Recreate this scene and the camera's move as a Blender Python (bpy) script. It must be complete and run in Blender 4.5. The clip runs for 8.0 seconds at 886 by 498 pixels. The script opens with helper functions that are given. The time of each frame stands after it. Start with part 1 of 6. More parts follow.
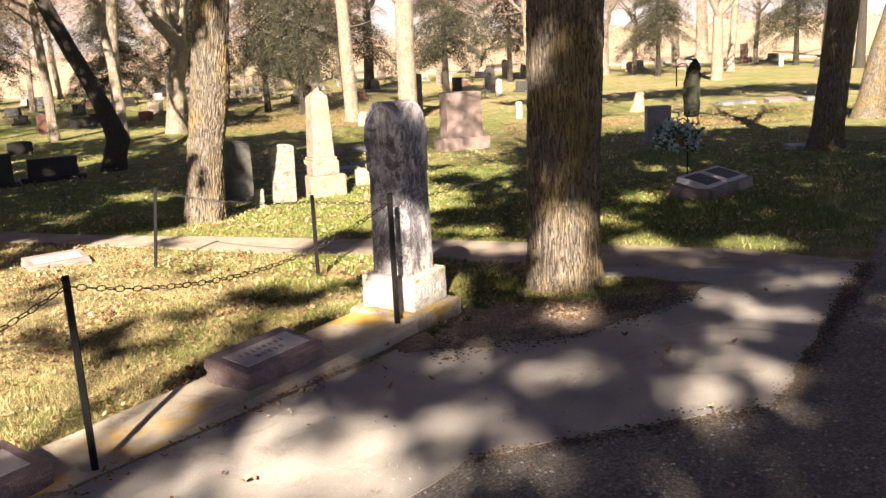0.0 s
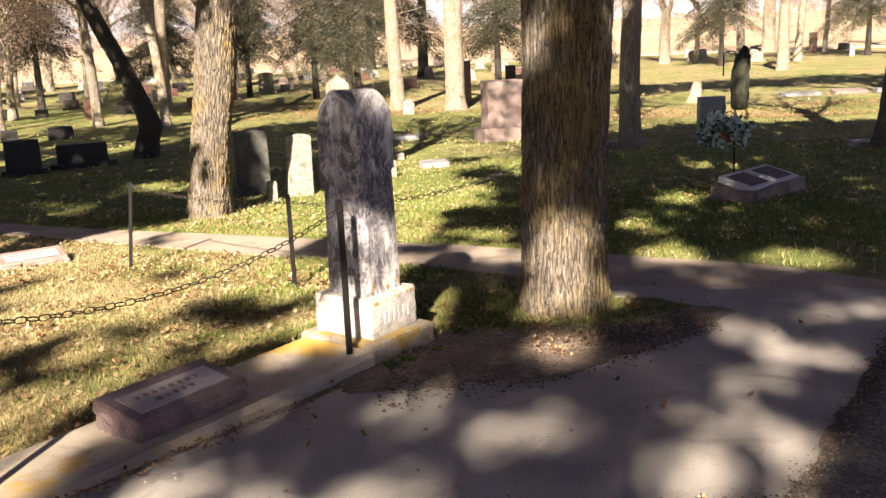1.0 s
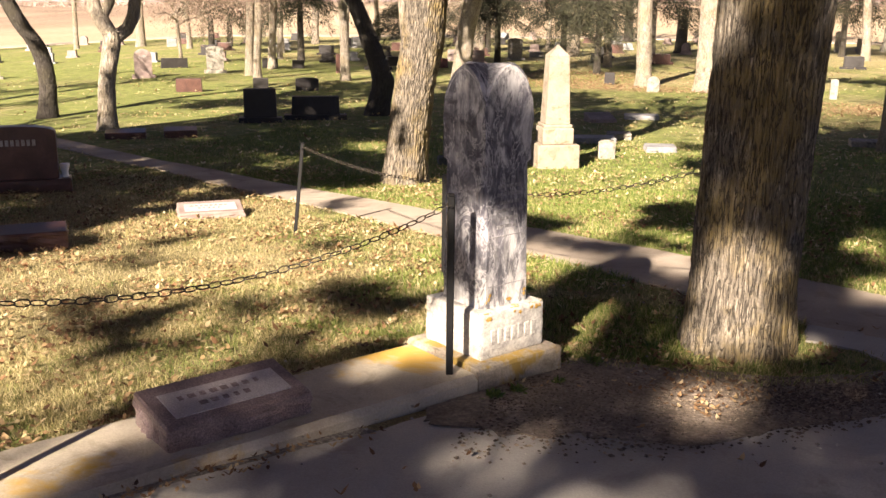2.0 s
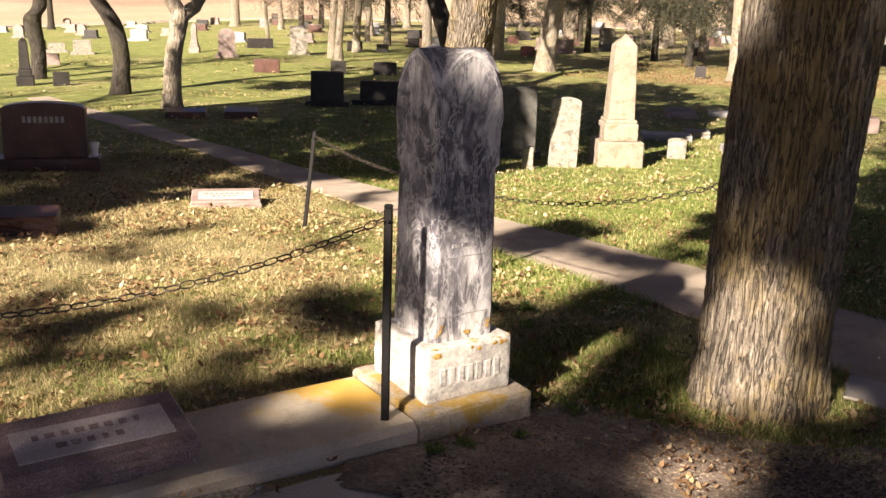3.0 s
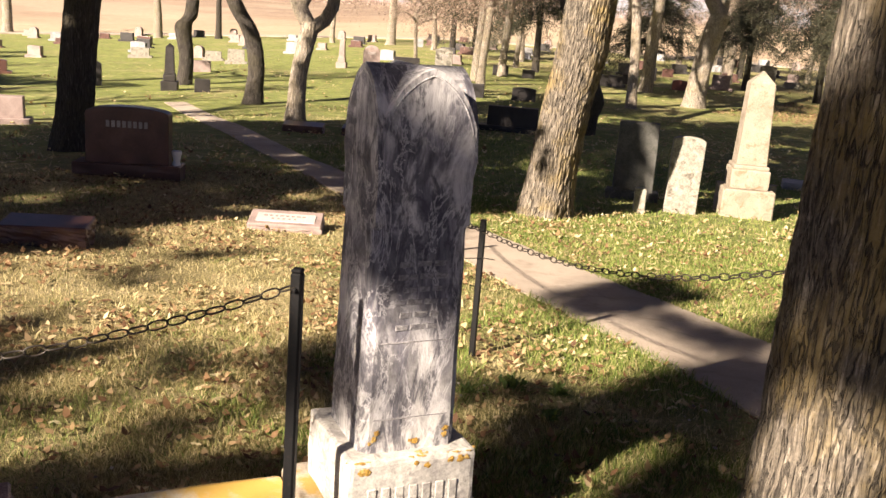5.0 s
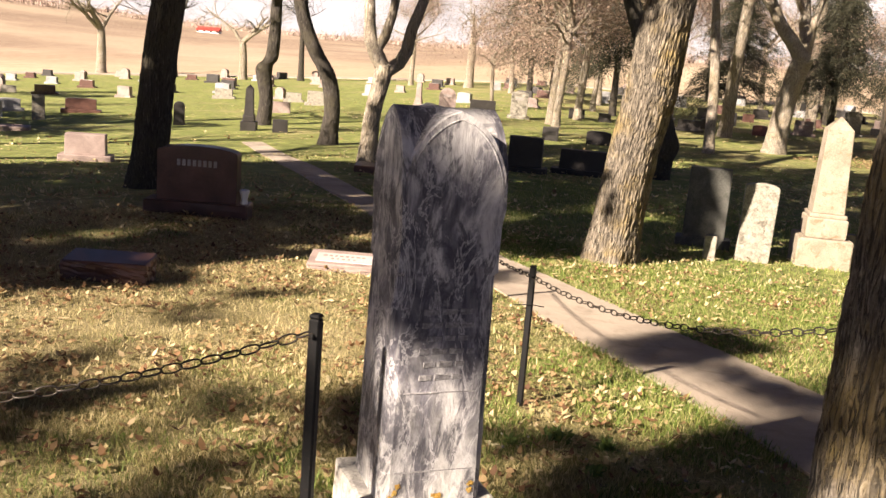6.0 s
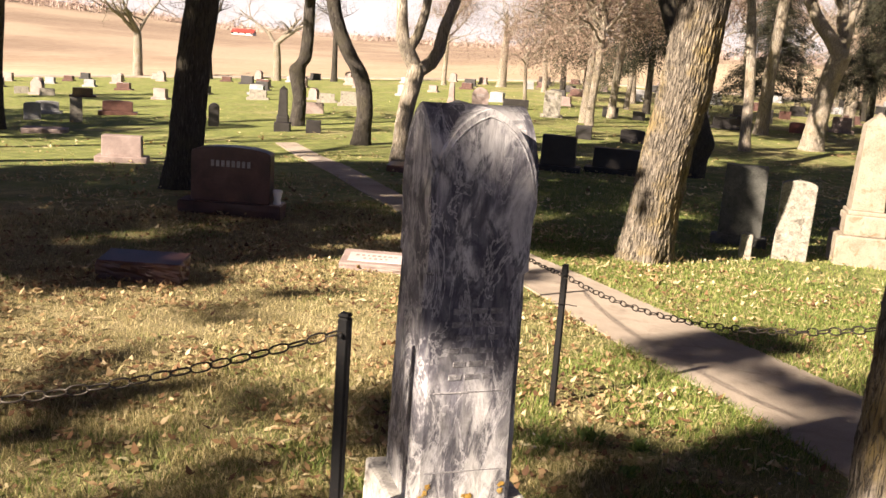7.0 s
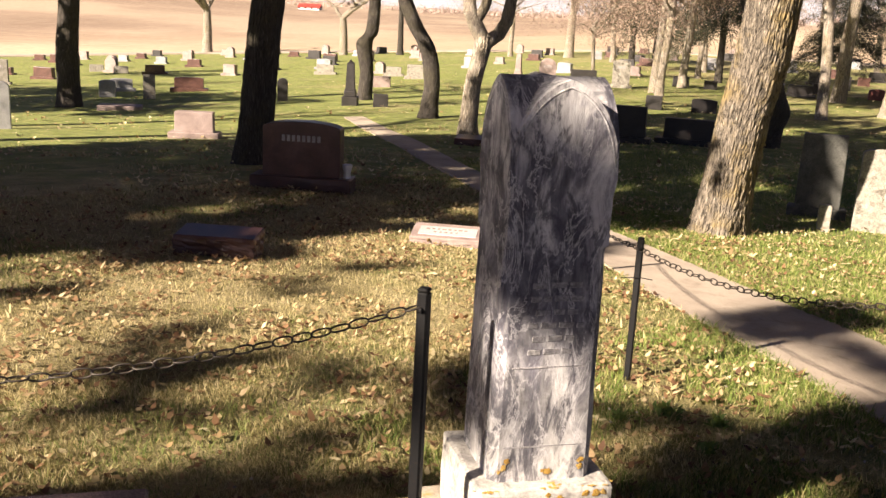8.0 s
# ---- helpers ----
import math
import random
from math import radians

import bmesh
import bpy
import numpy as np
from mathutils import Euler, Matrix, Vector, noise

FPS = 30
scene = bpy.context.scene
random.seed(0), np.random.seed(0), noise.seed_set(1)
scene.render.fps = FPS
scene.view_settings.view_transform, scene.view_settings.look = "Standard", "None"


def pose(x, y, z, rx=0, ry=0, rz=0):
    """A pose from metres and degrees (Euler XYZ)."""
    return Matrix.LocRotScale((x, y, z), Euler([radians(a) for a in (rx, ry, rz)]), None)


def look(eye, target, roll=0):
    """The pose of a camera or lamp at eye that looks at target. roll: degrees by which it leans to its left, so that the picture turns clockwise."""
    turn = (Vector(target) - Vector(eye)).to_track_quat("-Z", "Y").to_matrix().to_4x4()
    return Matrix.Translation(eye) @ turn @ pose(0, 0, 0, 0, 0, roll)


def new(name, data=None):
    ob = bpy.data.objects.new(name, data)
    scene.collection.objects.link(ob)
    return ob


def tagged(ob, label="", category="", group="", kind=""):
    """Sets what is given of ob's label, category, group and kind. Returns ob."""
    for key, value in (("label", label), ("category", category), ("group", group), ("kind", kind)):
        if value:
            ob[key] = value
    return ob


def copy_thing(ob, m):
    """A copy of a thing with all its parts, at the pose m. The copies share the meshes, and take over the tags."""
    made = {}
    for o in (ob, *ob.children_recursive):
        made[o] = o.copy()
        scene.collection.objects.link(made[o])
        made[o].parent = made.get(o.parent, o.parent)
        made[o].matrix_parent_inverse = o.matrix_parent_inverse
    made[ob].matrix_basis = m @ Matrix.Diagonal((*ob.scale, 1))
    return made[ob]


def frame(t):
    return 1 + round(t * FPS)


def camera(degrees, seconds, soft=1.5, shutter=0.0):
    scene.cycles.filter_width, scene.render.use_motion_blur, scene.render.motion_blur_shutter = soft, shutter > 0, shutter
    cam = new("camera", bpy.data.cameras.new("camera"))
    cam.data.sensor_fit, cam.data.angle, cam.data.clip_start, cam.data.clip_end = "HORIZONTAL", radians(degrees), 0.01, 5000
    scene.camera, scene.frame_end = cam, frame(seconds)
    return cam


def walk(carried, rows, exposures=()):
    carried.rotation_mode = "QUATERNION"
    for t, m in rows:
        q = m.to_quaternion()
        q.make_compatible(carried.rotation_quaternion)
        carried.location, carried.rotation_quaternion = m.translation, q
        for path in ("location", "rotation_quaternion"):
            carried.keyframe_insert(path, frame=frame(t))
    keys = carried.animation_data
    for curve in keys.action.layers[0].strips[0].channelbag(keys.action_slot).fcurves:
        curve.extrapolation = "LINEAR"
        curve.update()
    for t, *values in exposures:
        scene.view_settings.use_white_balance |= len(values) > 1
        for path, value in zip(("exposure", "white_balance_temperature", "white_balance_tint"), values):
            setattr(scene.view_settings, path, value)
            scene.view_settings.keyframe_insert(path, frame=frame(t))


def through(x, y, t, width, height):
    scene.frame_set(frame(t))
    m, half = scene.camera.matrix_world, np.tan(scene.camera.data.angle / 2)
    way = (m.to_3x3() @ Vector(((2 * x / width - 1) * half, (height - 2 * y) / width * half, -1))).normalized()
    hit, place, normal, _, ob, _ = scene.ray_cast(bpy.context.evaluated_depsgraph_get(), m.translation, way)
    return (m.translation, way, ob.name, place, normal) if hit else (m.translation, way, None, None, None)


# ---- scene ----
cam = camera(49.6, 8.0)
PATH = [
    (0, (0.128, -0.186, 1.501), (0.082, 1.768, 1.077), -2.9),
    (0.5, (0.343, 0.302, 1.466), (0.121, 2.243, 1.038), -2.8),
    (1, (0.616, 0.817, 1.425), (0.445, 2.76, 0.983), -2.6),
    (1.5, (0.839, 1.288, 1.433), (0.386, 3.182, 0.977), -0.7),
    (1.7, (0.9, 1.467, 1.414), (0.326, 3.324, 0.943), -1.1),
    (2.8, (1.245, 2.494, 1.375), (0.471, 4.262, 0.852), 3.4),
    (3, (1.259, 2.65, 1.352), (0.436, 4.396, 0.83), 1.9),
    (3.5, (1.27, 3.01, 1.341), (0.485, 4.782, 0.846), 2.7),
    (4, (1.325, 3.346, 1.332), (0.415, 5.06, 0.846), 1.8),
    (4.2, (1.344, 3.462, 1.314), (0.336, 5.116, 0.818), 3.0),
    (5.3, (1.338, 3.812, 1.306), (0.216, 5.4, 0.837), 4.5),
    (5.5, (1.354, 3.837, 1.315), (0.189, 5.403, 0.879), 4.4),
    (6, (1.393, 3.909, 1.312), (0.161, 5.428, 0.895), 4.7),
    (6.5, (1.393, 3.938, 1.303), (0.139, 5.442, 0.894), 4.6),
    (7, (1.388, 3.932, 1.305), (0.103, 5.406, 0.882), 4.1),
    (7.5, (1.363, 3.922, 1.302), (0.037, 5.349, 0.852), 3.6),
    (8, (1.352, 3.923, 1.302), (-0.021, 5.294, 0.816), 3.0),
]
walk(cam, [(t, look(eye, target, roll)) for t, eye, target, roll in PATH], [(0.0, 2.17, 7000, 17), (1.5, 2.16, 7000, 17), (3.0, 1.99, 7000, 17), (8.0, 1.9, 7000, 17)])

# ---- light ----
SUN_ELEV, SUN_FROM = 29.0, (-0.10, -0.995)
world = bpy.data.worlds.new("sky")
scene.world = world
world.use_nodes = True
wn, wl = world.node_tree.nodes, world.node_tree.links
sky = wn.new("ShaderNodeTexSky")
sky.sky_type, sky.sun_disc = "NISHITA", False
sky.sun_elevation = radians(SUN_ELEV)
sky.sun_rotation = math.atan2(SUN_FROM[0], SUN_FROM[1])
sky.air_density, sky.dust_density, sky.ozone_density = 0.16, 0.10, 3.5
wl.new(sky.outputs["Color"], wn["Background"].inputs["Color"])
wn["Background"].inputs["Strength"].default_value = 0.05

sun = new("sun", bpy.data.lights.new("sun", "SUN"))
sun.data.energy, sun.data.angle, sun.data.color = 5.0, radians(0.55), (1.0, 0.90, 0.74)
ce = math.cos(radians(SUN_ELEV))
sun.matrix_basis = look((SUN_FROM[0] * ce * 60, SUN_FROM[1] * ce * 60, math.sin(radians(SUN_ELEV)) * 60), (0, 0, 0))


# ---- materials ----
def nodes(name):
    m = bpy.data.materials.new(name)
    m.use_nodes = True
    return m, m.node_tree.nodes, m.node_tree.links, m.node_tree.nodes["Principled BSDF"]


def noise_node(n, l, vec, scale, detail=6.0, rough=0.6, dist=0.0):
    t = n.new("ShaderNodeTexNoise")
    t.inputs["Scale"].default_value, t.inputs["Detail"].default_value = scale, detail
    t.inputs["Roughness"].default_value, t.inputs["Distortion"].default_value = rough, dist
    l.new(vec, t.inputs["Vector"])
    return t.outputs["Fac"]


def ramp(n, l, fac, stops):
    r = n.new("ShaderNodeValToRGB")
    while len(r.color_ramp.elements) < len(stops):
        r.color_ramp.elements.new(0.5)
    for e, (p, c) in zip(r.color_ramp.elements, stops):
        e.position = p
        e.color = (*c, 1) if len(c) == 3 else c
    l.new(fac, r.inputs["Fac"])
    return r.outputs["Color"]


def grey(v):
    return (v, v, v)


def mixc(n, l, fac, a, b, mode="MIX"):
    m = n.new("ShaderNodeMix")
    m.data_type, m.blend_type = "RGBA", mode
    for sock, val in ((m.inputs[0], fac), (m.inputs[6], a), (m.inputs[7], b)):
        if isinstance(val, (int, float)):
            sock.default_value = val
        elif isinstance(val, tuple):
            sock.default_value = (*val, 1)
        else:
            l.new(val, sock)
    return m.outputs[2]


def bump(n, l, height, strength, dist, bsdf, under=None):
    b = n.new("ShaderNodeBump")
    b.inputs["Strength"].default_value, b.inputs["Distance"].default_value = strength, dist
    l.new(height, b.inputs["Height"])
    if under:
        l.new(under, b.inputs["Normal"])
    l.new(b.outputs["Normal"], bsdf.inputs["Normal"])
    return b.outputs["Normal"]


def shifted(n, l, stretch=(1, 1, 1)):
    """Object coordinates, shifted by each object's random number."""
    tc, info, mp = n.new("ShaderNodeTexCoord"), n.new("ShaderNodeObjectInfo"), n.new("ShaderNodeMapping")
    add = n.new("ShaderNodeVectorMath")
    add.operation = "MULTIPLY_ADD"
    add.inputs[1].default_value = (37, 53, 71)
    l.new(info.outputs["Random"], add.inputs[0])
    l.new(tc.outputs["Object"], add.inputs[2])
    l.new(add.outputs[0], mp.inputs["Vector"])
    mp.inputs["Scale"].default_value = stretch
    return mp.outputs["Vector"], info.outputs["Random"]


def stone(name, dark, mid, light, rough=0.6, grain=180.0, blot=4.0, relief=0.25, stain=None, stretch=(1, 1, 1), lichen=None, lichen_at=0.60, lichen_scale=7.0, speck=0.45):
    """Granite, marble or concrete: blotches, fine grain, stains of a third colour, relief."""
    m, n, l, b = nodes(name)
    v, _ = shifted(n, l, stretch)
    big = noise_node(n, l, v, blot, 5, 0.6, 0.4)
    fine = noise_node(n, l, v, grain, 3, 0.7)
    c = ramp(n, l, big, [(0.30, dark), (0.5, mid), (0.70, light)])
    c = mixc(n, l, speck, c, ramp(n, l, fine, [(0.35, grey(0.15)), (0.5, grey(0.5)), (0.65, grey(0.85))]), "OVERLAY")
    if stain:
        s = noise_node(n, l, v, blot * 1.9, 8, 0.7, 0.8)
        c = mixc(n, l, ramp(n, l, s, [(0.53, grey(0)), (0.66, grey(0.85))]), c, stain)
    if lichen:
        s = noise_node(n, l, v, lichen_scale, 8, 0.62, 0.3)
        c = mixc(n, l, ramp(n, l, s, [(lichen_at, grey(0)), (lichen_at + 0.09, grey(0.9))]), c, lichen)
    l.new(c, b.inputs["Base Color"])
    b.inputs["Roughness"].default_value = rough
    bump(n, l, fine, relief, 0.004, b)
    return m


PINK_GRANITE = stone("pink_granite", (0.13, 0.088, 0.088), (0.22, 0.158, 0.155), (0.34, 0.26, 0.25), 0.5, 150, speck=0.7, relief=0.5)
PALE_GRANITE = stone("pale_pink_granite", (0.18, 0.132, 0.122), (0.25, 0.19, 0.175), (0.32, 0.25, 0.23), 0.65, 200)
RED_GRANITE = stone("red_granite", (0.11, 0.032, 0.026), (0.15, 0.045, 0.036), (0.20, 0.07, 0.055), 0.4, 220)
PINK_POLISH = stone("polished_pink_granite", (0.30, 0.22, 0.21), (0.38, 0.29, 0.28), (0.45, 0.36, 0.35), 0.3, 260, relief=0.05)
BROWN_GRANITE = stone("brown_granite", (0.055, 0.027, 0.023), (0.085, 0.042, 0.035), (0.13, 0.066, 0.054), 0.35, 220, relief=0.08)
BLACK_GRANITE = stone("black_granite", (0.012, 0.010, 0.010), (0.02, 0.017, 0.017), (0.03, 0.026, 0.026), 0.5, 220, relief=0.08)
GREY_GRANITE = stone("grey_granite", (0.16, 0.16, 0.17), (0.24, 0.24, 0.25), (0.32, 0.32, 0.33), 0.55, 220)
WHITE_MARBLE = stone("white_marble", (0.17, 0.155, 0.13), (0.26, 0.24, 0.205), (0.32, 0.30, 0.26), 0.8, 60, 10, 0.4, (0.13, 0.115, 0.095), speck=0.4, lichen=(0.085, 0.075, 0.06), lichen_at=0.56, lichen_scale=9)
TAN_LIMESTONE = stone("tan_limestone", (0.20, 0.165, 0.125), (0.27, 0.23, 0.18), (0.32, 0.28, 0.225), 0.85, 80, 5, 0.3, (0.17, 0.12, 0.07), speck=0.3)
# grey tablet stone with the oak's shade put into its colour
SHADED_TABLET = stone("shade_darkened_stone", (0.055, 0.055, 0.05), (0.085, 0.085, 0.078), (0.13, 0.13, 0.115), 0.85, 120, 6, 0.4, (0.04, 0.042, 0.035))
# honed granite, its colour lightened for sun and reflected sky
MARKER_SHEEN = stone("honed_granite_sheen", (0.37, 0.325, 0.32), (0.45, 0.40, 0.395), (0.53, 0.475, 0.465), 0.38, 200, relief=0.1)
LETTERING = stone("pale_cut_letters", (0.24, 0.215, 0.21), (0.30, 0.275, 0.27), (0.37, 0.34, 0.335), 0.7, 120)
PLINTH_STONE = stone("mossy_concrete", (0.24, 0.20, 0.155), (0.34, 0.29, 0.235), (0.46, 0.41, 0.34), 0.95, 90, 6, 0.5, (0.18, 0.145, 0.10), lichen=(0.34, 0.215, 0.035), lichen_at=0.515, lichen_scale=6.0, speck=0.3)
CURB_STONE = stone("lichened_concrete", (0.42, 0.36, 0.28), (0.53, 0.465, 0.37), (0.60, 0.54, 0.45), 0.9, 110, 3.0, 0.35, (0.34, 0.28, 0.21), lichen=(0.56, 0.34, 0.05), lichen_at=0.51, lichen_scale=2.0, speck=0.16)
CONCRETE = stone("worn_concrete", (0.32, 0.295, 0.275), (0.40, 0.375, 0.35), (0.47, 0.44, 0.41), 0.9, 110, 1.3, 0.3, (0.27, 0.24, 0.215), speck=0.15)
PATH_STONE = stone("path_concrete", (0.29, 0.24, 0.195), (0.36, 0.30, 0.245), (0.42, 0.355, 0.29), 0.9, 110, 1.8, 0.35, (0.24, 0.195, 0.155), speck=0.16)


def marble_monument():
    m, n, l, b = nodes("weathered_veined_marble")
    tc, mp = n.new("ShaderNodeTexCoord"), n.new("ShaderNodeMapping")
    o = tc.outputs["Object"]
    l.new(o, mp.inputs["Vector"])
    mp.inputs["Rotation"].default_value = (0.1, 0.75, 0.0)
    mp.inputs["Scale"].default_value = (1.0, 0.6, 0.38)
    v = mp.outputs["Vector"]
    cloud = noise_node(n, l, v, 9.0, 9, 0.66, 0.6)
    vein = noise_node(n, l, v, 6.5, 9, 0.66, 0.7)
    mottle = noise_node(n, l, v, 24, 10, 0.72, 0.8)
    grain = noise_node(n, l, o, 240, 3, 0.6)
    # upright bedding, close-set along the sides and broad across the front
    bed = n.new("ShaderNodeMapping")
    l.new(o, bed.inputs["Vector"])
    bed.inputs["Scale"].default_value = (0.22, 1.0, 0.10)
    streak = noise_node(n, l, bed.outputs["Vector"], 32, 9, 0.70, 0.7)
    c = ramp(n, l, cloud, [(0.36, (0.085, 0.082, 0.105)), (0.455, (0.165, 0.16, 0.19)), (0.52, (0.33, 0.32, 0.35)), (0.59, (0.62, 0.605, 0.615))])
    # paler towards the foot, broken up by the streaks
    sep = n.new("ShaderNodeSeparateXYZ")
    l.new(o, sep.inputs[0])
    pale_foot, add = n.new("ShaderNodeMath"), n.new("ShaderNodeMath")
    pale_foot.operation = add.operation = "MULTIPLY_ADD"
    pale_foot.inputs[1].default_value, pale_foot.inputs[2].default_value = -0.60, 0.54
    l.new(sep.outputs["Z"], pale_foot.inputs[0])
    add.inputs[1].default_value = 1.0
    l.new(streak, add.inputs[0])
    l.new(pale_foot.outputs[0], add.inputs[2])
    c = mixc(n, l, ramp(n, l, add.outputs[0], [(0.50, grey(0)), (0.80, grey(0.75))]), c, (0.50, 0.487, 0.47))
    # soft dark veins, where the noise crosses its middle
    c = mixc(n, l, ramp(n, l, vein, [(0.455, grey(0.0)), (0.49, grey(0.8)), (0.505, grey(0.75)), (0.545, grey(0.0))]), c, (0.05, 0.048, 0.068))
    # thin pale seams between the beds
    seam = noise_node(n, l, v, 11.0, 10, 0.68, 0.9)
    c = mixc(n, l, ramp(n, l, seam, [(0.475, grey(0.0)), (0.495, grey(0.75)), (0.502, grey(0.7)), (0.522, grey(0.0))]), c, (0.60, 0.585, 0.60))
    c = mixc(n, l, ramp(n, l, streak, [(0.38, grey(0.6)), (0.48, grey(0.0))]), c, (0.10, 0.098, 0.12))
    c = mixc(n, l, 0.42, c, ramp(n, l, mottle, [(0.36, grey(0.15)), (0.5, grey(0.5)), (0.64, grey(0.85))]), "OVERLAY")
    l.new(c, b.inputs["Base Color"])
    b.inputs["Roughness"].default_value = 0.72
    first = bump(n, l, streak, 0.55, 0.012, b)
    second = bump(n, l, mottle, 0.3, 0.006, b, first)
    bump(n, l, grain, 0.25, 0.002, b, second)
    return m


MARBLE = marble_monument()
MARBLE_BASE = stone("pale_marble_base", (0.28, 0.265, 0.26), (0.47, 0.45, 0.42), (0.58, 0.56, 0.52), 0.75, 70, 14, 0.5, (0.20, 0.185, 0.18), lichen=(0.50, 0.30, 0.05), lichen_at=0.67, lichen_scale=14, speck=0.3)
INSCRIPTION = stone("rubbed_marble", (0.17, 0.165, 0.175), (0.27, 0.26, 0.27), (0.40, 0.39, 0.39), 0.75, 120, 26, 0.5, (0.13, 0.125, 0.14))
LICHEN = stone("orange_lichen", (0.30, 0.17, 0.04), (0.42, 0.25, 0.05), (0.50, 0.36, 0.14), 0.95, 200, 30, 0.8)


def iron(name, col, rough):
    m, n, l, b = nodes(name)
    v, _ = shifted(n, l)
    f = noise_node(n, l, v, 90, 5, 0.7)
    l.new(mixc(n, l, ramp(n, l, f, [(0.56, grey(0)), (0.72, grey(0.6))]), col, (0.055, 0.032, 0.022)), b.inputs["Base Color"])
    b.inputs["Roughness"].default_value, b.inputs["Metallic"].default_value = rough, 0.5
    bump(n, l, f, 0.3, 0.001, b)
    return m


IRON = iron("painted_iron", (0.010, 0.010, 0.011), 0.6)
CHAIN_IRON = iron("weathered_chain", (0.05, 0.042, 0.035), 0.5)


def bark(name, ridge, groove, moss, scale=1.0):
    """Long plates between dark furrows, each plate its own tone, with pale scaled flecks and lichen."""
    m, n, l, b = nodes(name)
    v, _ = shifted(n, l, (1, 1, 0.13))
    w, _ = shifted(n, l)
    warp = n.new("ShaderNodeTexNoise")
    warp.inputs["Scale"].default_value, warp.inputs["Detail"].default_value = 16 * scale, 3
    l.new(v, warp.inputs["Vector"])
    bend = n.new("ShaderNodeVectorMath")
    bend.operation = "MULTIPLY_ADD"
    bend.inputs[1].default_value = (0.05 / scale, 0.05 / scale, 0.06 / scale)
    l.new(warp.outputs["Color"], bend.inputs[0])
    l.new(v, bend.inputs[2])
    def furrow(size, wide):
        """Braided lines, where a stretched noise crosses its middle."""
        t = noise_node(n, l, bend.outputs[0], size, 2.5, 0.55, 0.3)
        return ramp(n, l, t, [(0.5 - wide, grey(1.0)), (0.5 - wide * 0.15, grey(0.0)), (0.5 + wide * 0.15, grey(0.0)), (0.5 + wide, grey(1.0))])
    coarse, fine_lines = furrow(34 * scale, 0.052), furrow(60 * scale, 0.045)
    tone = noise_node(n, l, v, 62 * scale, 3, 0.6, 0.3)
    f = noise_node(n, l, v, 60 * scale, 8, 0.7, 1.0)
    g = noise_node(n, l, w, 90 * scale, 5, 0.7)
    h = noise_node(n, l, w, 2.6, 5, 0.62)
    mid = tuple((a + q) / 2 for a, q in zip(groove, ridge))
    c = ramp(n, l, tone, [(0.32, mid), (0.45, tuple(0.8 * a for a in ridge)), (0.56, tuple(0.95 * a for a in ridge)), (0.68, tuple(min(0.5, 1.5 * a + 0.05) for a in ridge))])
    c = mixc(n, l, ramp(n, l, f, [(0.34, grey(0.45)), (0.45, grey(0.0))]), c, groove)
    c = mixc(n, l, 0.45, c, ramp(n, l, g, [(0.35, grey(0.2)), (0.65, grey(0.8))]), "OVERLAY")
    c = mixc(n, l, ramp(n, l, h, [(0.45, grey(0)), (0.62, grey(0.6))]), c, moss)
    c = mixc(n, l, ramp(n, l, fine_lines, [(0.0, grey(0.55)), (0.8, grey(0.0))]), c, mid)
    c = mixc(n, l, ramp(n, l, coarse, [(0.0, grey(0.75)), (0.75, grey(0.0))]), c, groove)
    l.new(c, b.inputs["Base Color"])
    b.inputs["Roughness"].default_value = 0.95
    first = bump(n, l, coarse, 0.9, 0.016, b)
    second = bump(n, l, fine_lines, 0.6, 0.007, b, first)
    third = bump(n, l, f, 0.5, 0.006, b, second)
    bump(n, l, g, 0.4, 0.004, b, third)
    return m


BARK = bark("furrowed_bark", (0.205, 0.174, 0.138), (0.024, 0.020, 0.016), (0.24, 0.165, 0.035))
PALE_BARK = bark("pale_bark", (0.40, 0.34, 0.275), (0.075, 0.06, 0.048), (0.27, 0.22, 0.13))
DARK_BARK = bark("dark_bark", (0.062, 0.052, 0.044), (0.014, 0.012, 0.010), (0.07, 0.06, 0.035))


def leafy(name, stops, rough=0.8, through=0.25):
    m, n, l, b = nodes(name)
    geo = n.new("ShaderNodeNewGeometry")
    c = ramp(n, l, geo.outputs["Random Per Island"], stops)
    l.new(c, b.inputs["Base Color"])
    b.inputs["Roughness"].default_value = rough
    if through:
        tr, mx = n.new("ShaderNodeBsdfTranslucent"), n.new("ShaderNodeMixShader")
        l.new(c, tr.inputs["Color"])
        mx.inputs[0].default_value = through
        l.new(b.outputs[0], mx.inputs[1])
        l.new(tr.outputs[0], mx.inputs[2])
        l.new(mx.outputs[0], n["Material Output"].inputs["Surface"])
    return m


DRY_LEAF = leafy("dry_fallen_leaves", [(0.0, (0.09, 0.045, 0.025)), (0.3, (0.20, 0.105, 0.05)), (0.6, (0.31, 0.19, 0.095)), (0.85, (0.44, 0.31, 0.17)), (1.0, (0.60, 0.48, 0.30))])
PALE_LEAF = leafy("pale_fallen_leaves", [(0.0, (0.17, 0.10, 0.05)), (0.3, (0.36, 0.25, 0.12)), (0.7, (0.54, 0.43, 0.23)), (1.0, (0.72, 0.63, 0.40))])
TAN_LEAF = leafy("tan_fallen_leaves", [(0.0, (0.20, 0.115, 0.06)), (0.5, (0.33, 0.215, 0.12)), (1.0, (0.44, 0.31, 0.19))])
BROWN_LEAF = leafy("brown_oak_leaves", [(0.0, (0.10, 0.055, 0.03)), (0.6, (0.19, 0.11, 0.06)), (1.0, (0.28, 0.18, 0.09))])
WITHERED = leafy("withered_tan_leaves", [(0.0, (0.15, 0.10, 0.08)), (0.6, (0.29, 0.205, 0.165)), (1.0, (0.44, 0.34, 0.27))])
